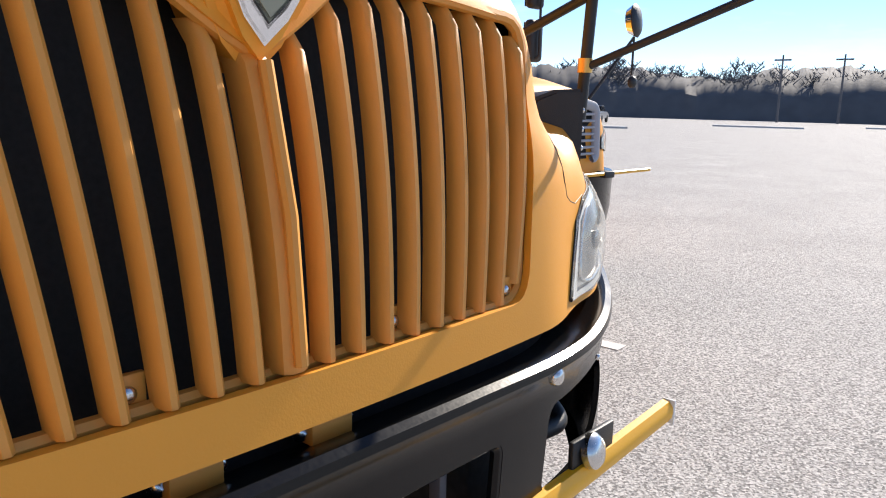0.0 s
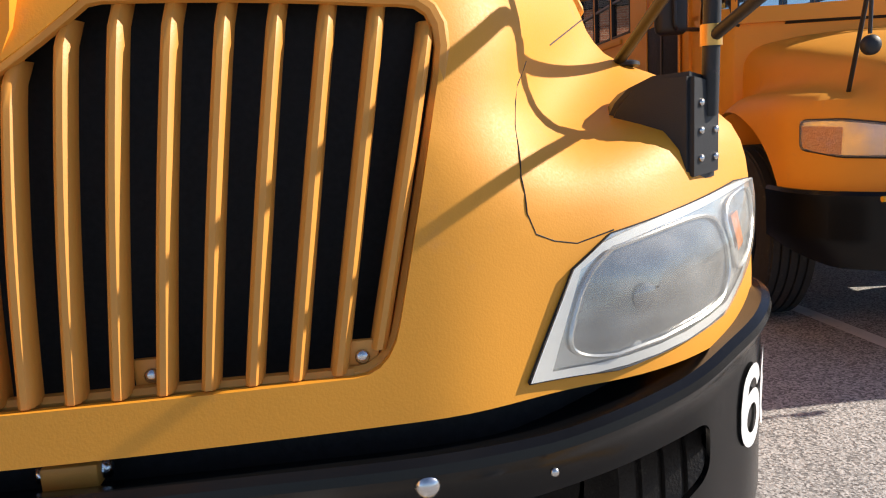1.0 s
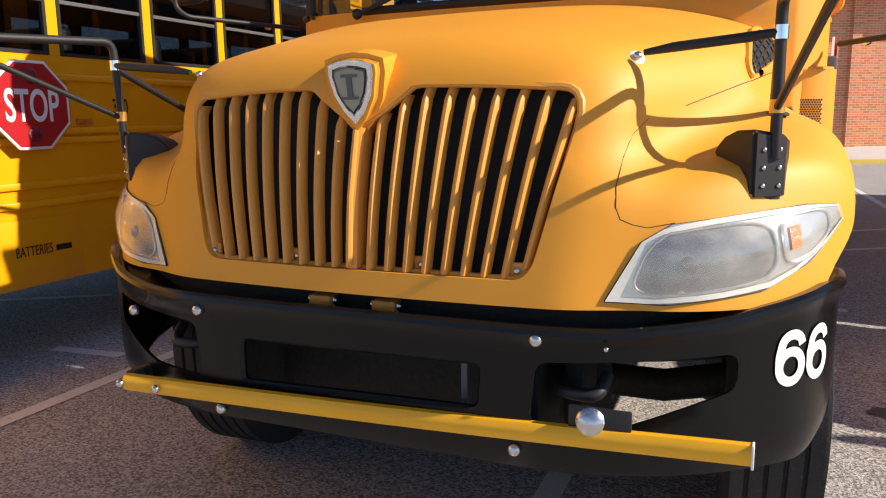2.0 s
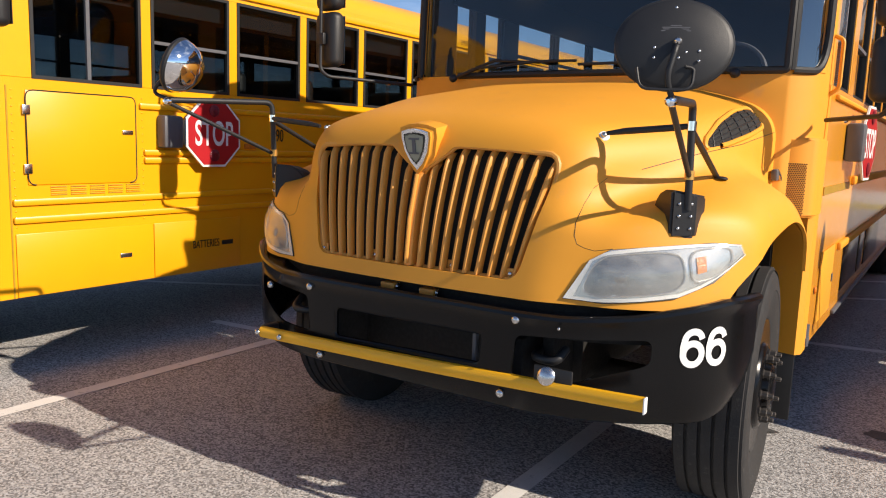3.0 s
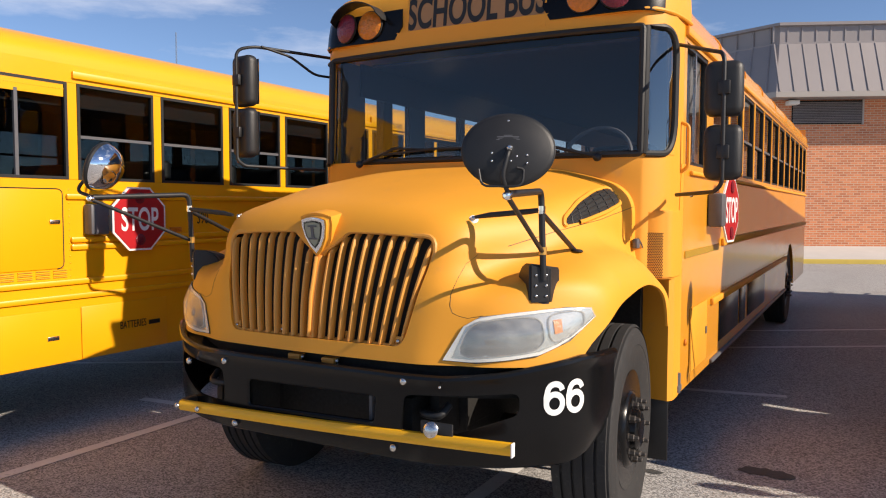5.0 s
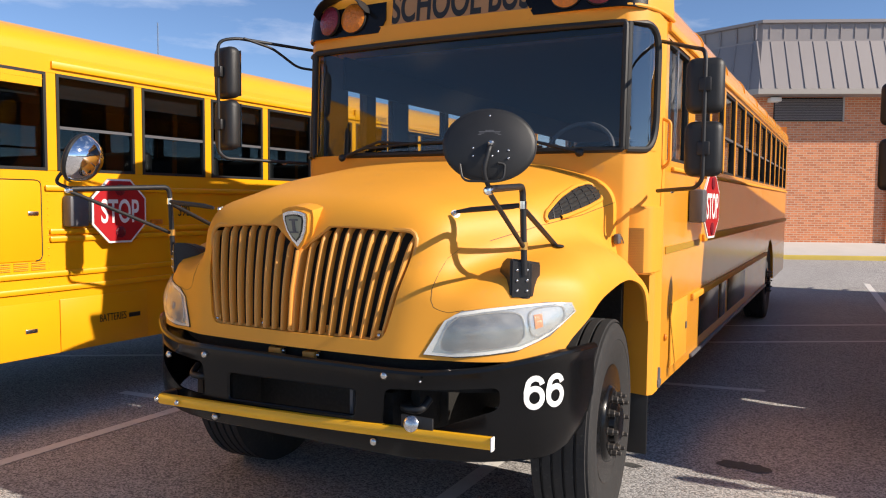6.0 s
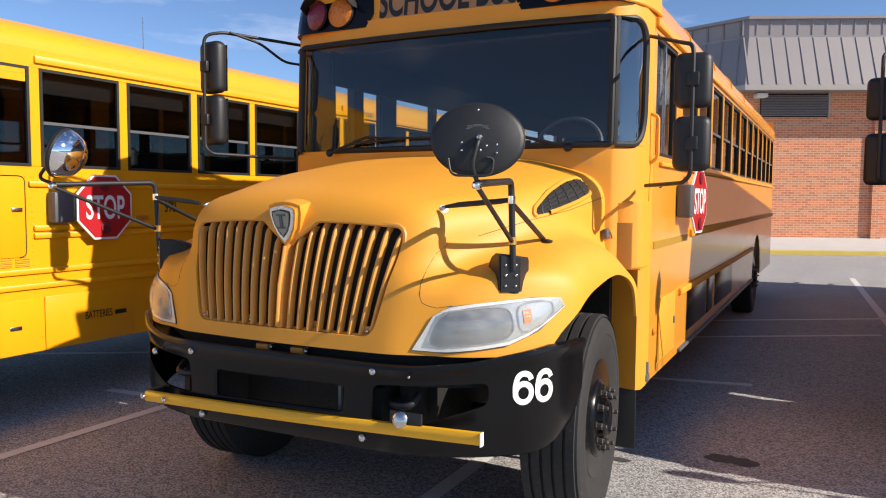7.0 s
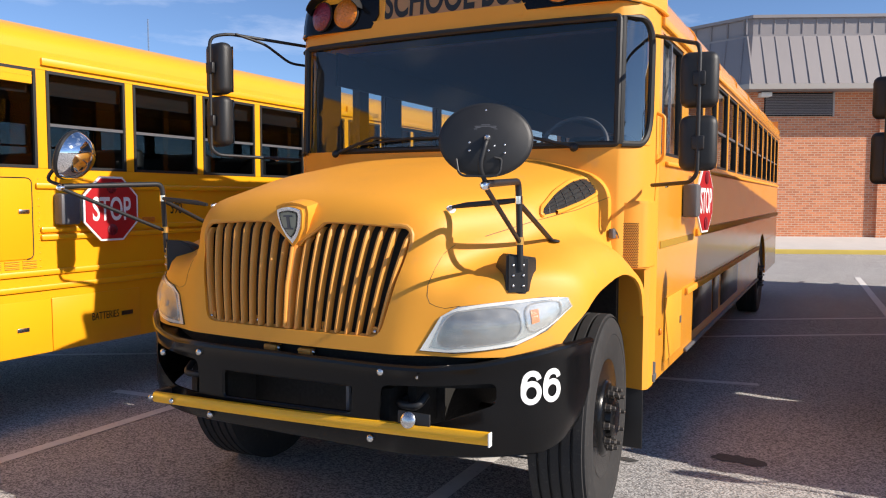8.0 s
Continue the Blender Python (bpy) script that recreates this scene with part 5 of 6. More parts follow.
# ---- the bus on the far side of the white line ----
def neighbour_bus():
    bus = thing("school_bus", "bright yellow school bus with stop arm and number 390", "school bus", (-4.15, 0.12, -0.1), group="parked school buses")
    P = YELLOW_B
    wins = [(0.0, 0.76)] + [(0.84 + 0.765 * k, 0.84 + 0.765 * k + 0.685) for k in range(12)]
    body_shell(bus, P, -1.6, 10.6, 0.75, 2.10, 2.81, 3.235, wins, [(8.2, 0.79, 0.63), (-0.9, 0.79, 0.6)], gutter_y=0.80)
    seats(bus, 1.7, 10.2, 0.775)
    X = 1.2
    part("nose_wall", B(-1.18, 1.18, -1.66, -1.6, 0.6, 2.1, bev=0.02), P, bus)
    ws = part("windshield", B(-1.15, 1.15, -1.63, -1.62, 2.1, 2.95), GLASSW, bus)
    ws.visible_shadow = False
    for s in (1, -1):
        x0, x1 = sorted((s * X, s * (X + 0.005)))
        part("window_filler", B(*sorted((s * 1.17, s * 1.203)), -0.02, 0.73, 2.70, 2.815), P, bus, smooth=False)
        wf = part("sliding_mullion", B(*sorted((s * 1.185, s * 1.206)), 0.36, 0.385, 2.12, 2.72), GREYM, bus, smooth=False)
        for z, ya in ((1.345, -0.15), (1.235, -0.15), (1.60, 0.76), (1.655, 0.76), (1.975, 0.73)):
            part("rub_rail", B(*sorted((s * (X - 0.004), s * (X + 0.022))), ya, 10.5, z - 0.022, z + 0.022, bev=0.012), P, bus)
        # driver's side hatch
        hb = part("side_hatch", B(*sorted((s * X, s * (X + 0.008))), -0.05, 0.70, 1.45, 2.03, bev=0.006), P, bus)
        lp = [Vector((s * (X + 0.008), a, b)) for a, b in ((-0.05, 1.45), (0.70, 1.45), (0.70, 2.03), (-0.05, 2.03))]
        part("hatch_seal", tube(bmesh.new(), rounded(lp + lp[:2], 0.05, 4)[1:-1], 0.004, 6, False), GASKET, hb)
        part("hatch_latch", B(*sorted((s * (X + 0.008), s * (X + 0.016))), 0.595, 0.675, 1.775, 1.805, bev=0.004), STEEL, hb)
        for z in (1.55, 1.91):
            part("hatch_hinge", B(*sorted((s * (X + 0.006), s * (X + 0.018))), -0.075, -0.025, z - 0.03, z + 0.03, bev=0.005), STEEL, hb)
        for k in range(5):
            for j in range(5):
                part("louvre", tube(bmesh.new(), [(s * (X + 0.003), 0.09 + 0.132 * k, 1.385 + 0.0125 * j), (s * (X + 0.003), 0.195 + 0.132 * k, 1.385 + 0.0125 * j)], 0.0042, 5), P if j % 2 else STRIPE, bus)
        # skirt doors
        for a, b, lab in ((-0.14, 0.82, ""), (0.83, 1.62, "battery compartment door")):
            d = part("skirt_door", B(*sorted((s * (X + 0.001), s * (X + 0.010))), a, b, 0.752, 1.15, bev=0.005), P, bus, lab)
            if a < 0:
                part("door_latch", B(*sorted((s * (X + 0.010), s * (X + 0.016))), 0.555, 0.645, 0.930, 0.960, bev=0.003), STEEL, d)
        part("front_seam", B(*sorted((s * X, s * (X + 0.004))), -0.165, -0.155, 0.75, 2.05), STRIPE, bus, smooth=False)
        bm = bmesh.new()
        for k in range(26):
            for y in (-0.13, 0.755):
                disc_at(bm, (s * (X + 0.0), y, 0.80 + k * 0.049), (s, 0, 0), 0.006, 0.004, 6)
        for k in range(28):
            disc_at(bm, (s * (X + 0.003), 0.0 + k * 0.027, 2.755), (s, 0, 0), 0.005, 0.004, 6)
        tagged(part("rivet_row", bm, P, bus), kind="stuff")
        part("side_marker", B(*sorted((s * (X + 0.0), s * (X + 0.014))), 1.67, 1.79, 1.69, 1.73, bev=0.004), AMBL, bus)
    m = pose(X + 0.006, 2.03, 1.755, 90, 0, 90)
    words("number", "390", 0.145, m, BLACKV, bus, "black fleet number", squeeze=0.62)
    pl = part("exit_label_plate", B(X, X + 0.026, 4.62, 5.42, 2.845, 2.96, bev=0.003), P, bus)
    words("exit_label", "EMERGENCY EXIT", 0.075, pose(X + 0.0275, 5.02, 2.875, 90, 0, 90), BLACKV, pl, "black words EMERGENCY EXIT", squeeze=0.85)
    words("battery_label", "BATTERIES", 0.085, pose(X + 0.012, 1.285, 0.935, 90, 0, 90), BLACKV, bus, "black stencilled word BATTERIES", squeeze=0.62)
    part("label_bar", B(X + 0.010, X + 0.012, 1.435, 1.545, 0.94, 0.975), BLACKV, bus, smooth=False)
    words("exit_label", "EMERGENCY EXIT", 0.075, pose(X + 0.004, 4.55, 2.845, 90, 0, 90), BLACKV, bus, "black words above the windows", squeeze=0.75)
    stop_arm(bus, X + 0.095, 0.95, 1.31, 1.805, 0, 0.25)
    rear_mirror(bus, 1.50, -0.35, 2.55, 0.2, 0.42, 5)
    part("mirror_arm", tube(bmesh.new(), rounded([(1.2, -0.7, 2.85), (1.5, -0.42, 2.85), (1.5, -0.42, 2.2), (1.2, -0.7, 2.15)], 0.05), 0.012, 8), PLASTIC, bus)
    for s in (1, -1):
        wheel(bus, s * 1.03, -0.9, side=s, zc=0.795)
        wheel(bus, s * 1.02, 8.2, side=s, zc=0.795)
    part("antenna", tube(bmesh.new(), [(-0.45, 3.23, 3.20), (-0.45, 3.23, 3.84)], 0.010, 6), STEEL, bus)


neighbour_bus()


# ---- the bus with the silver grille ----
def right_nose(p):
    x, y, z = p[..., 0], p[..., 1], p[..., 2]
    ax = np.abs(x)
    wc = np.interp(y, (0, .3, .8, 1.3, 1.8), (.74, .80, .92, .98, 1.02))
    zt = np.interp(y, (0, .15, .5, 1.0, 1.8), (1.545, 1.60, 1.68, 1.77, 1.87)) - 0.10 * (ax / wc) ** 3
    hood = smax(smax(ax - wc, z - zt, 0.14), 0.02 + 0.12 * (z - 1.0) + 0.10 * ax ** 2 - y, 0.12)
    wf = np.interp(y, (.2, .5, 1.0, 1.8), (1.12, 1.18, 1.21, 1.21))
    zf = np.interp(y, (0, .3, .7, 1.2, 1.6, 1.8), (1.36, 1.43, 1.47, 1.45, 1.32, 1.2))
    yff = 0.07 + 0.38 * (np.maximum(0, ax - 0.66) / 0.52) ** 1.8 + 0.12 * (z - 1.0)
    fender = smax(smax(ax - wf, z - zf, 0.16), yff - y, 0.12)
    return -smax(-hood, -fender, 0.12)


def right_bus():
    global nose_f, C0
    bus = thing("school_bus", "yellow school bus with silver slatted grille, partly in shade", "school bus", (3.80, 2.24, 0.06), -5.8, group="parked school buses")
    keep = nose_f, C0
    nose_f, C0 = right_nose, np.array((0.0, 1.52, 0.90))
    az = np.radians(np.linspace(-90, 90, 121))
    el = np.radians(np.linspace(0, 90, 50))
    A, E = np.meshgrid(az, el)
    Pn, _ = cast(np.stack([np.sin(A) * np.cos(E), -np.cos(A) * np.cos(E), np.sin(E)], -1))
    bm = grid(bmesh.new(), [[Vector(p) for p in row] for row in Pn])
    bmesh.ops.remove_doubles(bm, verts=bm.verts, dist=1e-4)
    cuts = [mesh_of(lathe(bmesh.new(), [(0.73, 0.75), (0.73, 1.6)], pose(0, 1.22, 0.63, 0, 90 * s, 0), 48), "cut", False) for s in (1, -1)]
    part("hood", thick(mesh_of(bm, "hood"), 0.014, -1, cuts), YELLOW, bus, "yellow hood with wide fenders")
    # grille: silver frame with slats
    def fy(x, z):
        return -0.022 + 0.12 * (z - 1.0) + 0.10 * x * x
    g = part("grille", grid(bmesh.new(), [[Vector((x, fy(x, z) + 0.022, z)) for x in (-0.63, -0.4, -0.2, 0, 0.2, 0.4, 0.63)] for z in (1.09, 1.2, 1.3, 1.46)]), DARK, bus, "silver slatted grille")
    loop = [(-0.58, 1.09), (0.58, 1.09), (0.625, 1.455), (0.44, 1.485), (0.34, 1.44), (-0.34, 1.44), (-0.44, 1.485), (-0.625, 1.455)]
    pts = rounded([Vector((x, fy(x, z) - 0.004, z)) for x, z in loop + loop[:2]], 0.05, 4)[1:-1]
    part("grille_frame", tube(bmesh.new(), pts, 0.036, 8, False, 0.5), SILVERP, g)
    for k in range(7):
        z = 1.125 + k * 0.047
        part("grille_slat", tube(bmesh.new(), [(x, fy(x, z) + 0.0, z) for x in (-0.60, -0.4, -0.2, 0, 0.2, 0.4, 0.60)], 0.0105, 8), SILVERP, g)
    for x in (-0.30, 0.30):
        for k in range(7):
            part("grille_clip", B(x - 0.03, x + 0.03, fy(x, 1.12 + k * 0.047) - 0.002, fy(x, 1.12 + k * 0.047) + 0.02, 1.105 + k * 0.047, 1.135 + k * 0.047, bev=0.004), SILVERP, g)
    part("hood_emblem", B(-0.12, 0.12, 0.0, 0.06, 1.465, 1.505, bev=0.015, seg=3), CHROME, bus, "chrome oval emblem shape")
    for s in (1, -1):
        lo = [(s * x, y, z) for x, y, z in ((.66, .10, 1.15), (.83, .15, 1.13), (1.0, .28, 1.135), (1.12, .44, 1.17))]
        up = [(s * x, y, z) for x, y, z in ((.68, .10, 1.225), (.83, .15, 1.285), (1.0, .28, 1.315), (1.13, .44, 1.315))]
        h = part("headlight", skin_patch(lo, up, 18, 8, 0.006), REFLECT, bus, "clear swept headlight")
        part("signal_bowl", skin_patch(lo[2:], [Vector(a).lerp(Vector(b), 0.8) for a, b in zip(lo[2:], up[2:])], 8, 6, 0.009), AMBL, h)
        ring = [Vector(on_skin(p, 0.008)) for p in lo + up[::-1]]
        part("headlight_seal", tube(bmesh.new(), rounded(ring + ring[:2], 0.03, 4)[1:-1], 0.008, 6, False), GASKET, h)
        ln = part("lens", skin_patch(lo, up, 18, 8, 0.016, 0.01), LENS, h)
        ln.visible_shadow = False
        # hood mirror on a tripod
        top = Vector((s * 1.02, 0.05, 1.98))
        st = part("mirror_tripod", tube(bmesh.new(), [Vector(on_skin((s * 0.92, 0.40, 1.45), 0)), top], 0.011, 8), PLASTIC, bus, "black hood mirror tripod")
        part("tripod_leg", tube(bmesh.new(), [Vector(on_skin((s * 0.66, 0.22, 1.5), 0)), top], 0.011, 8), PLASTIC, st)
        part("tripod_leg", tube(bmesh.new(), [top + Vector((0, 0, -0.28)), top], 0.009, 8), PLASTIC, st)
        part("tripod_ball", disc_at(bmesh.new(), top + Vector((0, 0, -0.33)), (0, -1, 0), 0.045, 0.04, 20), PLASTIC, st)
        part("mirror_head", lathe(bmesh.new(), [(0.12, 0), (0.125, 0.01), (0.1, 0.03), (1e-6, 0.045)], Matrix.Translation(top + Vector((0, 0, 0.12))) @ Vector((s * 0.3, -0.9, 0.1)).to_track_quat("Z", "Y").to_matrix().to_4x4(), 32), PLASTIC, st)
        part("mirror_glass", lathe(bmesh.new(), [(0.12, 0), (0.09, -0.05), (1e-6, -0.08)], Matrix.Translation(top + Vector((0, 0, 0.12))) @ Vector((s * 0.3, -0.9, 0.1)).to_track_quat("Z", "Y").to_matrix().to_4x4(), 32), CHROME, st)
    nose_f, C0 = keep
    # bumper and folded arm
    rows = []
    for k in range(49):
        u = -1 + 2 * k / 48
        p, n = bump_at(u)
        rows.append([Vector((p.x - n.x * o, p.y - n.y * o - 0.03, z + (0.10 * max(0, (abs(u) - 0.6) / 0.4) if z < 0.6 else 0.045))) for o, z in ((0.05, 0.925), (0.0, 0.93), (-0.012, 0.91), (-0.004, 0.85), (0.0, 0.7), (0.0, 0.66), (0.02, 0.59), (0.06, 0.58))])
    bp = part("bumper", thick(mesh_of(grid(bmesh.new(), rows), "bumper"), 0.012), BLACK, bus, "black steel bumper in shade")
    arm = part("crossing_arm", tube(bmesh.new(), [(-1.0, -0.07, 0.965), (1.25, -0.02, 0.982)], 0.014, 8), BAR_Y, bus, "yellow crossing arm across the bumper")
    part("arm_hinge", B(0.62, 0.74, -0.055, 0.03, 0.945, 0.995, bev=0.01), PLASTIC, arm)
    part("engine_block", B(-0.6, 0.6, 0.12, 1.7, 0.6, 1.4), DARK, bus, smooth=False)
    cols = [(x * 0.972, y - 0.06) for x, y in COLS]
    front_cap(bus, YELLOW, 0.95, 1.90, 2.80, cols)
    part("brow", B(-1.15, 1.15, 1.50, 2.1, 2.92, 3.22, bev=0.08, seg=3), YELLOW, bus)
    wins = [(2.1, 2.75)] + [(3.5 + 0.757 * k, 3.5 + 0.757 * k + 0.69) for k in range(10)]
    body_shell(bus, YELLOW, 1.95, 11.5, 0.62, 2.05, 2.80, 3.2, wins, [(8.4, 0.62, 0.61)], y0low=1.75)
    seats(bus, 4.4, 11.5, 0.757)
    part("firewall", B(-1.1, 1.1, 1.60, 1.65, 0.7, 1.9), DARK, bus, smooth=False)
    part("dashboard", B(-1.05, 1.05, 1.65, 2.0, 1.7, 1.93, bev=0.05), INNER, bus)
    steering(bus, pose(0.6, 2.05, 1.98, 62, 0, 0))
    for s in (1, -1):
        for z in (1.45, 1.08, 2.0):
            part("rub_rail", B(*sorted((s * 1.195, s * 1.222)), 2.6 if z < 1.2 else 3.8, 11.8, z - 0.025, z + 0.025, bev=0.012), YELLOW, bus)
        part("entry_door", B(*sorted((s * 1.2, s * 1.212)), 2.1, 2.95, 0.75, 2.02, bev=0.006), DARK if s < 0 else YELLOW, bus)
        for yy in (2.1, 2.52, 2.93):
            part("door_stile", B(*sorted((s * 1.212, s * 1.222)), yy - 0.02, yy + 0.02, 0.75, 2.6, bev=0.004), YELLOW if yy != 2.52 else GASKET, bus)
        wheel(bus, s * 1.02, 1.22, side=s, zc=0.63)
        wheel(bus, s * 1.02, 8.4, side=s, zc=0.62)
        for z, h in ((2.48, 0.31), (2.04, 0.38)):
            rear_mirror(bus, s * 1.48, 1.45, z, 0.2, h, s * 5)
        part("mirror_arm", tube(bmesh.new(), rounded([(s * 1.2, 1.8, 2.85), (s * 1.48, 1.38, 2.80), (s * 1.48, 1.37, 1.88), (s * 1.2, 1.75, 1.9)], 0.05), 0.013, 8), PLASTIC, bus)


right_bus()


# ---- brick building across the lane ----
def brick_material():
    m = mat("red_brick", (0.5, 0.2, 0.1), 0.85, 0, 0.1, 2.0, 0.1, 40)
    n, l = m.node_tree.nodes, m.node_tree.links
    b = n["Principled BSDF"]
    tc = n.new("ShaderNodeTexCoord")
    sx = n.new("ShaderNodeSeparateXYZ")
    cx = n.new("ShaderNodeCombineXYZ")
    l.new(tc.outputs["Object"], sx.inputs["Vector"])
    l.new(sx.outputs["X"], cx.inputs["X"])
    l.new(sx.outputs["Z"], cx.inputs["Y"])
    bt = n.new("ShaderNodeTexBrick")
    bt.inputs["Scale"].default_value = 1.0
    bt.inputs["Brick Width"].default_value, bt.inputs["Row Height"].default_value, bt.inputs["Mortar Size"].default_value = 0.21, 0.072, 0.009
    bt.inputs["Color1"].default_value, bt.inputs["Color2"].default_value, bt.inputs["Mortar"].default_value = (0.76, 0.27, 0.12, 1), (0.54, 0.17, 0.075, 1), (0.64, 0.46, 0.32, 1)
    l.new(cx.outputs["Vector"], bt.inputs["Vector"])
    l.new(bt.outputs["Color"], b.inputs["Base Color"])
    return m


BRICK = brick_material()
METALR = mat("brown_metal_roofing", (0.30, 0.27, 0.265), 0.5, 0.1, 0.08, 1.0)
FASCIA = mat("pale_fascia", (0.42, 0.38, 0.34), 0.6, 0, 0.05, 2)
CONCRETE = mat("concrete", (0.55, 0.53, 0.50), 0.85, 0, 0.1, 2, 0.2, 60)
KERBY = mat("yellow_kerb_paint", (0.62, 0.46, 0.09), 0.7, 0, 0.15, 3, 0.1, 50)


def building():
    b = thing("brick_building", "red brick school building with brown metal mansard roof", "building", (-0.1, 24.3, -0.13), 24)
    b.scale = (1.05, 1.05, 1.05)
    foot = [(16, 0), (-0.4, 0), (-5.0, 5.0), (-5.0, 16), (16, 16)]
    part("wall", slab(bmesh.new(), foot, "z", -0.3, 5.26), BRICK, b, smooth=False)
    part("pilaster", B(3.45, 3.75, -0.12, 0.0, 0, 5.13), BRICK, b, smooth=False)
    def off(d, z):
        o = [(16, -d), (-0.4 - d * 0.42, -d), (-5.0 - d, 5.0 - d * 0.4), (-5.0 - d, 16), (16, 16)]
        return [Vector((x, y, z)) for x, y in o]
    levels = [off(0.75, 5.14), off(0.75, 5.28), off(0.1, 6.82), off(0.1, 6.88), off(0.02, 6.88), off(0.02, 7.36), off(0.12, 7.38), off(0.12, 7.47)]
    bm = bmesh.new()
    grid(bm, [lv + [lv[0]] for lv in levels])
    bm.faces.new([bm.verts.new(p) for p in levels[-1]])
    bm.faces.new([bm.verts.new(p) for p in levels[0]])
    bmesh.ops.remove_doubles(bm, verts=bm.verts, dist=1e-4)
    r = part("mansard_roof", bm, METALR, b, "standing-seam brown metal roof", smooth=False)
    fa = bmesh.new()
    a, c = off(0.765, 5.13), off(0.765, 5.29)
    grid(fa, [a[:4], c[:4]])
    part("fascia", thick(mesh_of(fa, "fascia"), 0.03), FASCIA, r)
    me = mesh_of(B(-0.02, 0.02, 0, 0.05, 0, 1.0), "seam", False)
    me.materials.append(METALR)
    def seam(p, q):
        o = new("roof_seam", me)
        o.parent = r
        d = Vector(q) - Vector(p)
        z = d.normalized()
        x = Vector((1, 0, 0))
        y = z.cross(x).normalized()
        x = y.cross(z)
        M = Matrix((x, y, z)).transposed().to_4x4()
        o.matrix_basis = Matrix.Translation(p) @ M @ Matrix.Diagonal((1, 1, d.length, 1))
    for k in range(38):
        x = -0.6 + 0.42 * k
        if x > 15.5:
            break
        seam((x, -0.77, 5.30), (x, -0.12, 6.82))
        seam((x, -0.04, 6.89), (x, -0.04, 7.36))
    for k in range(12):
        t = (k + 0.5) / 12
        p = levels[1][1].lerp(levels[1][2], t)
        q = levels[2][1].lerp(levels[2][2], t)
        seam(p + Vector((-0.02, -0.02, 0)), q + Vector((-0.02, -0.02, 0)))
        seam(levels[4][1].lerp(levels[4][2], t) + Vector((-0.03, -0.03, 0)), levels[5][1].lerp(levels[5][2], t) + Vector((-0.03, -0.03, 0)))
    v = part("louvre_vent", B(0.0, 2.08, -0.04, 0.02, 4.40, 5.11), DARK, b, "dark louvred wall vent", smooth=False)
    for k in range(13):
        s = B(-1.02, 1.02, -0.03, 0.03, -0.006, 0.006)
        s.transform(pose(1.04, -0.06, 4.45 + 0.05 * k, 35, 0, 0))
        part("vent_slat", s, METALR, v, smooth=False)
    part("vent_frame", B(2.04, 2.09, -0.09, 0.0, 4.38, 5.13), FASCIA, v, smooth=False)
    lp = part("wall_lamp", B(-0.2, 0.12, -0.35, 0.0, 4.97, 5.10, bev=0.02), WHITE, b, "white security lamp under the eave")
    side = thing("pavement", "concrete sidewalk with yellow painted kerb", "pavement", (0, 21.6, GROUND), 24, kind="structure")
    part("sidewalk", slab(bmesh.new(), [(0.17, -0.2), (3.2, -0.2), (3.2, 0.48), (0.17, 0.13)], "x", -30, 50), CONCRETE, side, smooth=False)
    part("kerb", B(-30, 50, 0, 0.17, -0.2, 0.13, bev=0.02), KERBY, side)


building()


# ---- far side of the lot ----
BARK = mat("bare_winter_twigs", (0.115, 0.112, 0.118), 0.9, 0, 0.2, 0.5)
SCRUB = mat("dull_scrub", (0.095, 0.092, 0.095), 0.95, 0, 0.35, 0.5, 1.0, 2.0)
BROWNW = mat("brown_metal_siding", (0.16, 0.09, 0.065), 0.6, 0, 0.1, 1)


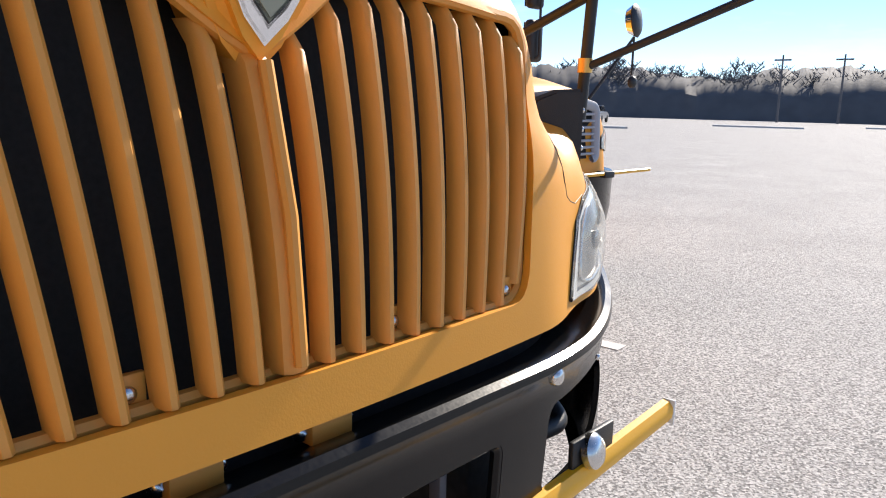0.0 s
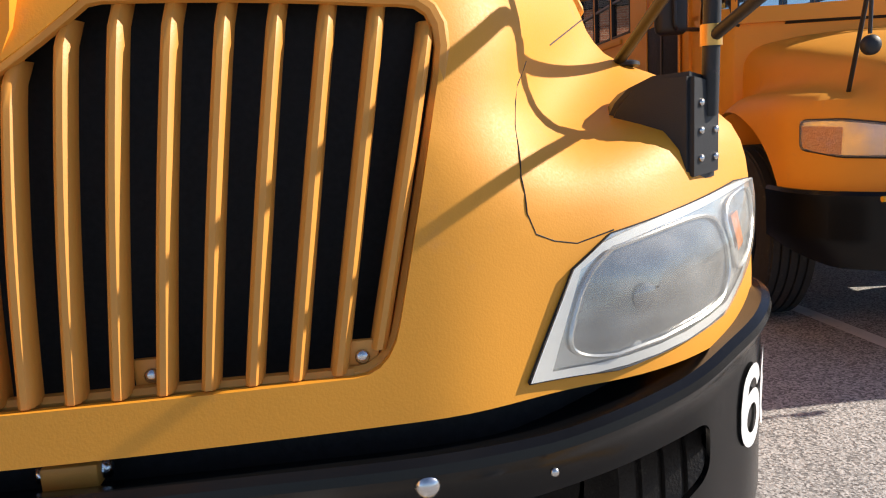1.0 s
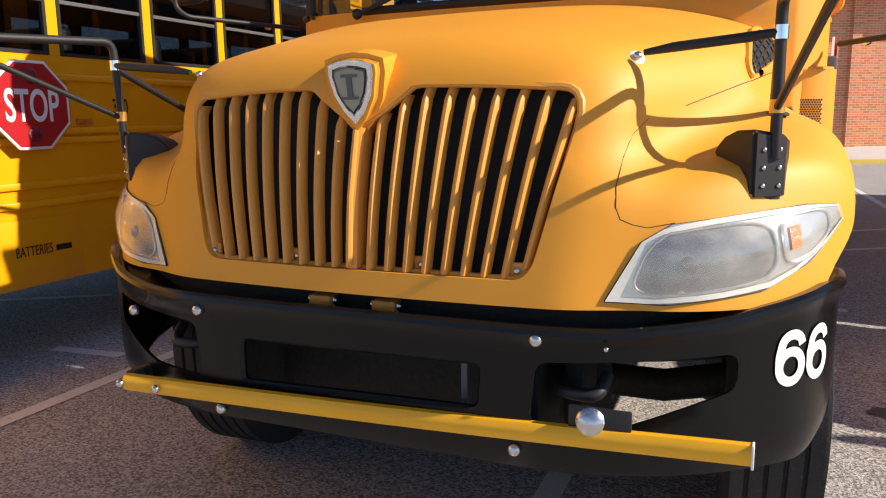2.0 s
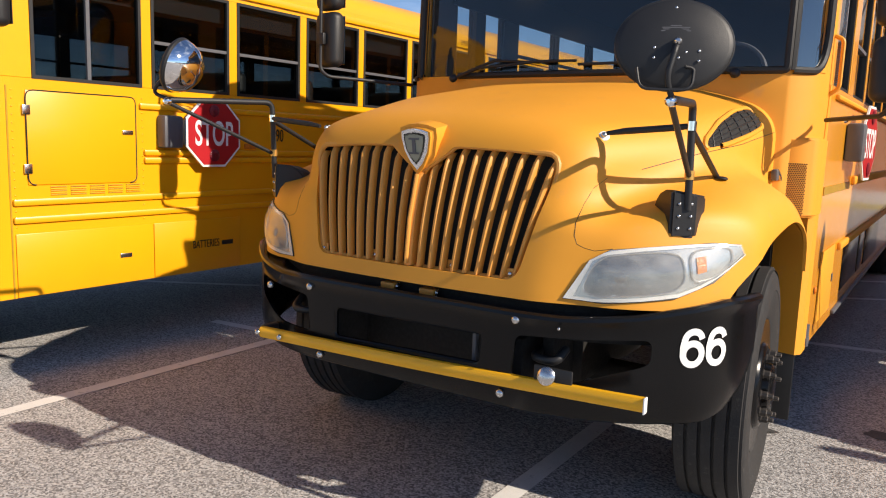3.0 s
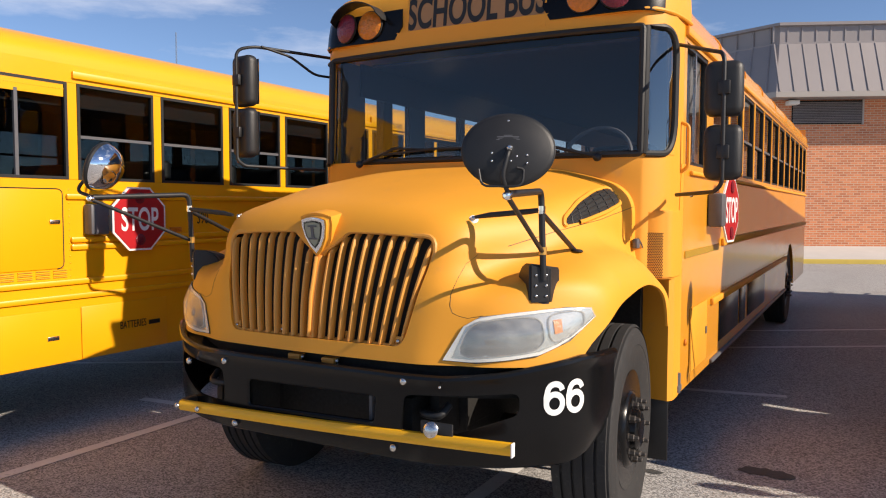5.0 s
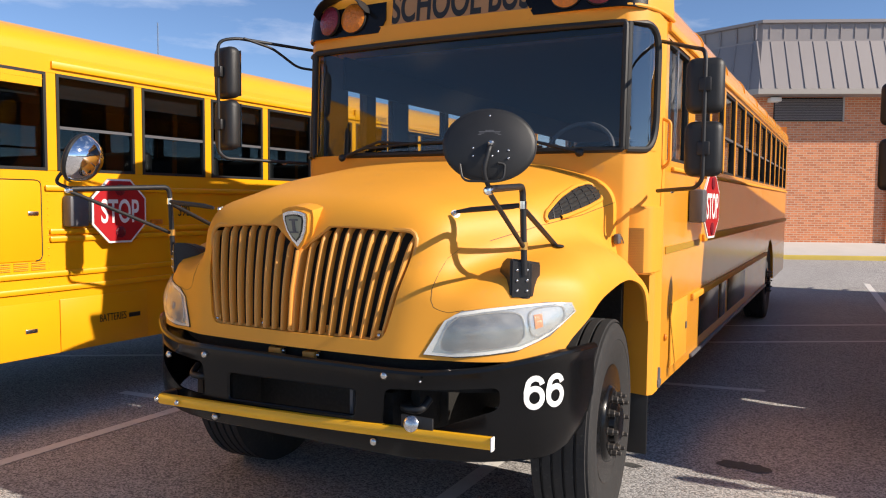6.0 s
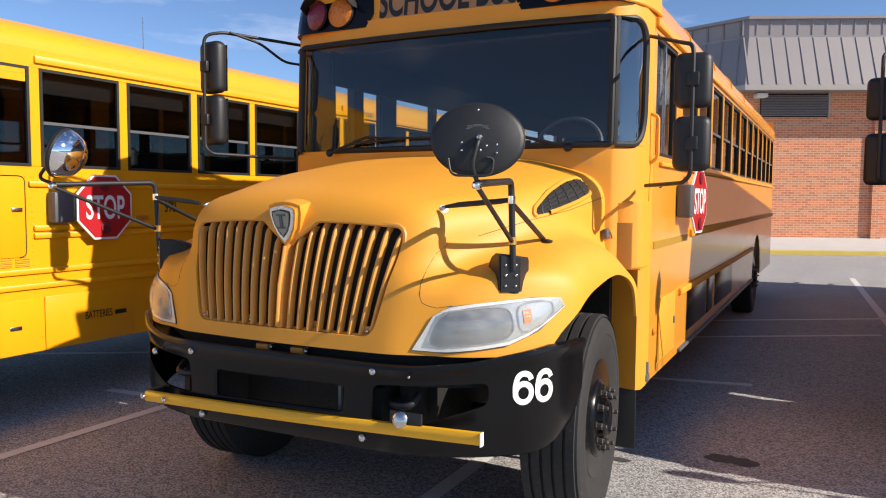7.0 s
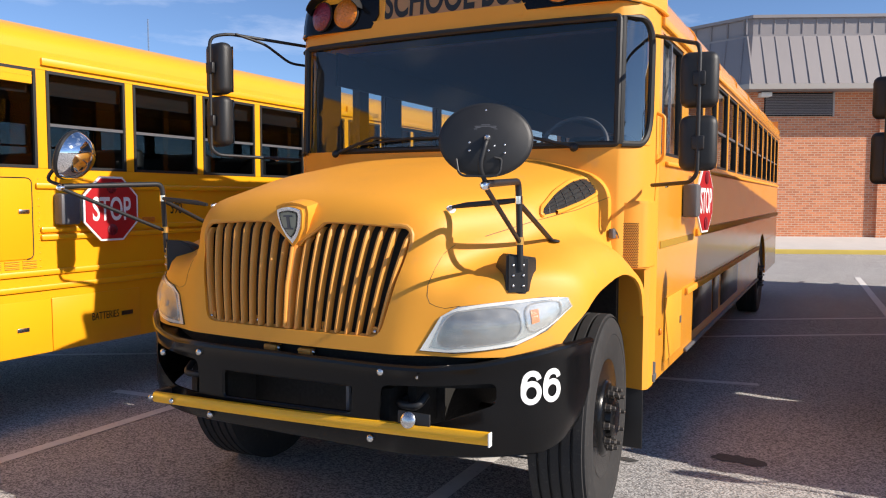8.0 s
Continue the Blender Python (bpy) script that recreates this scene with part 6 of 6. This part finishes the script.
def far_woods():
    rnd = random.Random(4)
    bm = bmesh.new()
    tris, verts = [], []
    def stick(p, q, r):
        i = len(verts)
        d = (q - p)
        s = d.cross(Vector((0.3, 0.2, 1))).normalized() * r
        t = d.cross(s).normalized() * r
        verts.extend([p + s, p - s * 0.5 + t, p - s * 0.5 - t, q])
        tris.extend([(i, i + 1, i + 3), (i + 1, i + 2, i + 3), (i + 2, i, i + 3)])
    for k in range(900):
        a = radians(-12 + 118 * k / 900 + rnd.uniform(-0.3, 0.3))
        dist = rnd.uniform(118, 165)
        x, y = dist * math.cos(a - 0.05), dist * math.sin(a - 0.05)
        z0 = ground_z(x, y)
        h = rnd.uniform(5.5, 8.2) * (1.15 if k % 9 == 0 else 1)
        base = Vector((x, y, z0))
        tip = base + Vector((rnd.uniform(-0.4, 0.4), rnd.uniform(-0.4, 0.4), h))
        stick(base, tip, 0.16)
        for j in range(26):
            t = rnd.uniform(0.2, 0.95)
            p = base.lerp(tip, t)
            b = rnd.uniform(0, 6.28)
            L = h * 0.33 * (1.15 - t) + 0.5
            q = p + Vector((math.cos(b) * L, math.sin(b) * L, L * rnd.uniform(0.5, 1.1)))
            stick(p, q, 0.09)
            for i in range(3):
                o = p.lerp(q, rnd.uniform(0.35, 0.9))
                stick(o, o + Vector((rnd.uniform(-1, 1), rnd.uniform(-1, 1), rnd.uniform(0.3, 1.2))) * L * 0.5, 0.08)
    me = bpy.data.meshes.new("far_woods")
    me.from_pydata([tuple(v) for v in verts], [], tris)
    me.materials.append(BARK)
    tagged(new("far_woods", me), "bare grey-brown winter trees along the far edge of the lot", "trees", kind="stuff")
    rows = []
    for j, (d, h) in enumerate(((112, 0.0), (114, 3.4), (118, 5.6), (124, 7.0), (150, 8.0), (175, 2.0))):
        row = []
        for k in range(640):
            a = radians(-14 + 122 * k / 639)
            x, y = d * math.cos(a - 0.05), d * math.sin(a - 0.05)
            f = noise.noise(Vector((x * 0.05, y * 0.05, 0.5))) + 0.5 * noise.noise(Vector((x * 0.35, y * 0.35, 2.5))) + 0.25 * noise.noise(Vector((x * 1.1, y * 1.1, 4.5)))
            row.append(Vector((x, y, ground_z(x, y) + h * (1 + 0.25 * f) - 0.2)))
        rows.append(row)
    o = new("scrub_bank", mesh_of(grid(bmesh.new(), rows), "scrub_bank"))
    o.data.materials.append(SCRUB)
    tagged(o, "dull brown scrub below the trees", "scrub", kind="stuff")


far_woods()


def utility_pole(x, y, h):
    z = ground_z(x, y)
    p = thing("utility_pole", "tall dark wooden utility pole at the lot's edge", "utility pole", (x, y, z), group="utility poles")
    part("pole", tube(bmesh.new(), [(0, 0, 0), (0, 0, h)], [0.16, 0.10], 10), BARK, p)
    part("crossarm", B(-0.08, 0.08, -1.0, 1.0, h - 0.7, h - 0.5), BARK, p, smooth=False)


utility_pole(99.0, 32.0, 8.2)
utility_pole(103.0, 26.0, 8.4)


def car(x, y, rz, colour, label):
    z = ground_z(x, y)
    c = thing("car", label, "car", (x, y, z), rz, group="far parked cars")
    m = mat("car_paint", colour, 0.3, 0.2, 0.05, 5, 0, 100, 0.5)
    prof = [(-2.2, 0.35), (2.2, 0.35), (2.25, 0.6), (2.1, 0.82), (1.2, 0.95), (-1.9, 0.98), (-2.2, 0.85)]
    bm = slab(bmesh.new(), prof, "y", -0.88, 0.88)
    bmesh.ops.bevel(bm, geom=bm.edges[:], offset=0.06, segments=2, affect="EDGES")
    part("body", bm, m, c)
    bm = slab(bmesh.new(), [(-1.7, 0.95), (1.1, 0.93), (0.4, 1.42), (-1.1, 1.45)], "y", -0.75, 0.75)
    bmesh.ops.bevel(bm, geom=bm.edges[:], offset=0.05, segments=2, affect="EDGES")
    part("cabin", bm, BLACK, c)
    part("roof_panel", B(-1.05, 0.38, -0.7, 0.7, 1.43, 1.47, bev=0.015), m, c)
    for wx in (-1.35, 1.4):
        for s in (1, -1):
            w = part("wheel", lathe(bmesh.new(), [(0.2, -0.1), (0.32, -0.1), (0.33, 0), (0.32, 0.1), (0.2, 0.1), (1e-6, 0.06)], pose(wx, s * 0.82, 0.33, -90 * s, 0, 0), 20), RUBBER, c)


car(51.5, 34.0, 25, (0.10, 0.02, 0.02), "dark red car parked far across the lot")
car(60.0, 35.0, 20, (0.35, 0.36, 0.38), "silver car parked far across the lot")
car(70.0, 47.0, 30, (0.5, 0.5, 0.5), "pale car parked far across the lot")


def islands():
    for x, y, L, rz in ((44.0, 26.0, 5.0, -52), (64.0, 22.0, 7.0, -70), (78.0, 13.0, 8.0, -70)):
        k = thing("kerb_island", "low concrete kerb island in the lot", "kerb", (x, y, ground_z(x, y)), rz, "kerb islands", "structure")
        part("kerb", B(-L / 2, L / 2, -0.5, 0.5, -0.1, 0.14, bev=0.03), CONCRETE, k)


islands()


def storage_shed():
    s = thing("storage_container", "long brown ribbed metal container building", "container", (33.5, 29.5, ground_z(33.5, 29.5)), -40)
    part("shell", B(-1.6, 1.6, -4.5, 4.5, 0, 4.4, bev=0.03), BROWNW, s)
    for k in range(5):
        part("wall_rib", B(-1.66, -1.6, -4.4 + 2.2 * k - 0.1, -4.4 + 2.2 * k + 0.1, 0, 4.4), DARK, s, smooth=False)
    part("roof_edge", B(-1.7, 1.7, -4.6, 4.6, 4.4, 4.55), DARK, s, smooth=False)


storage_shed()
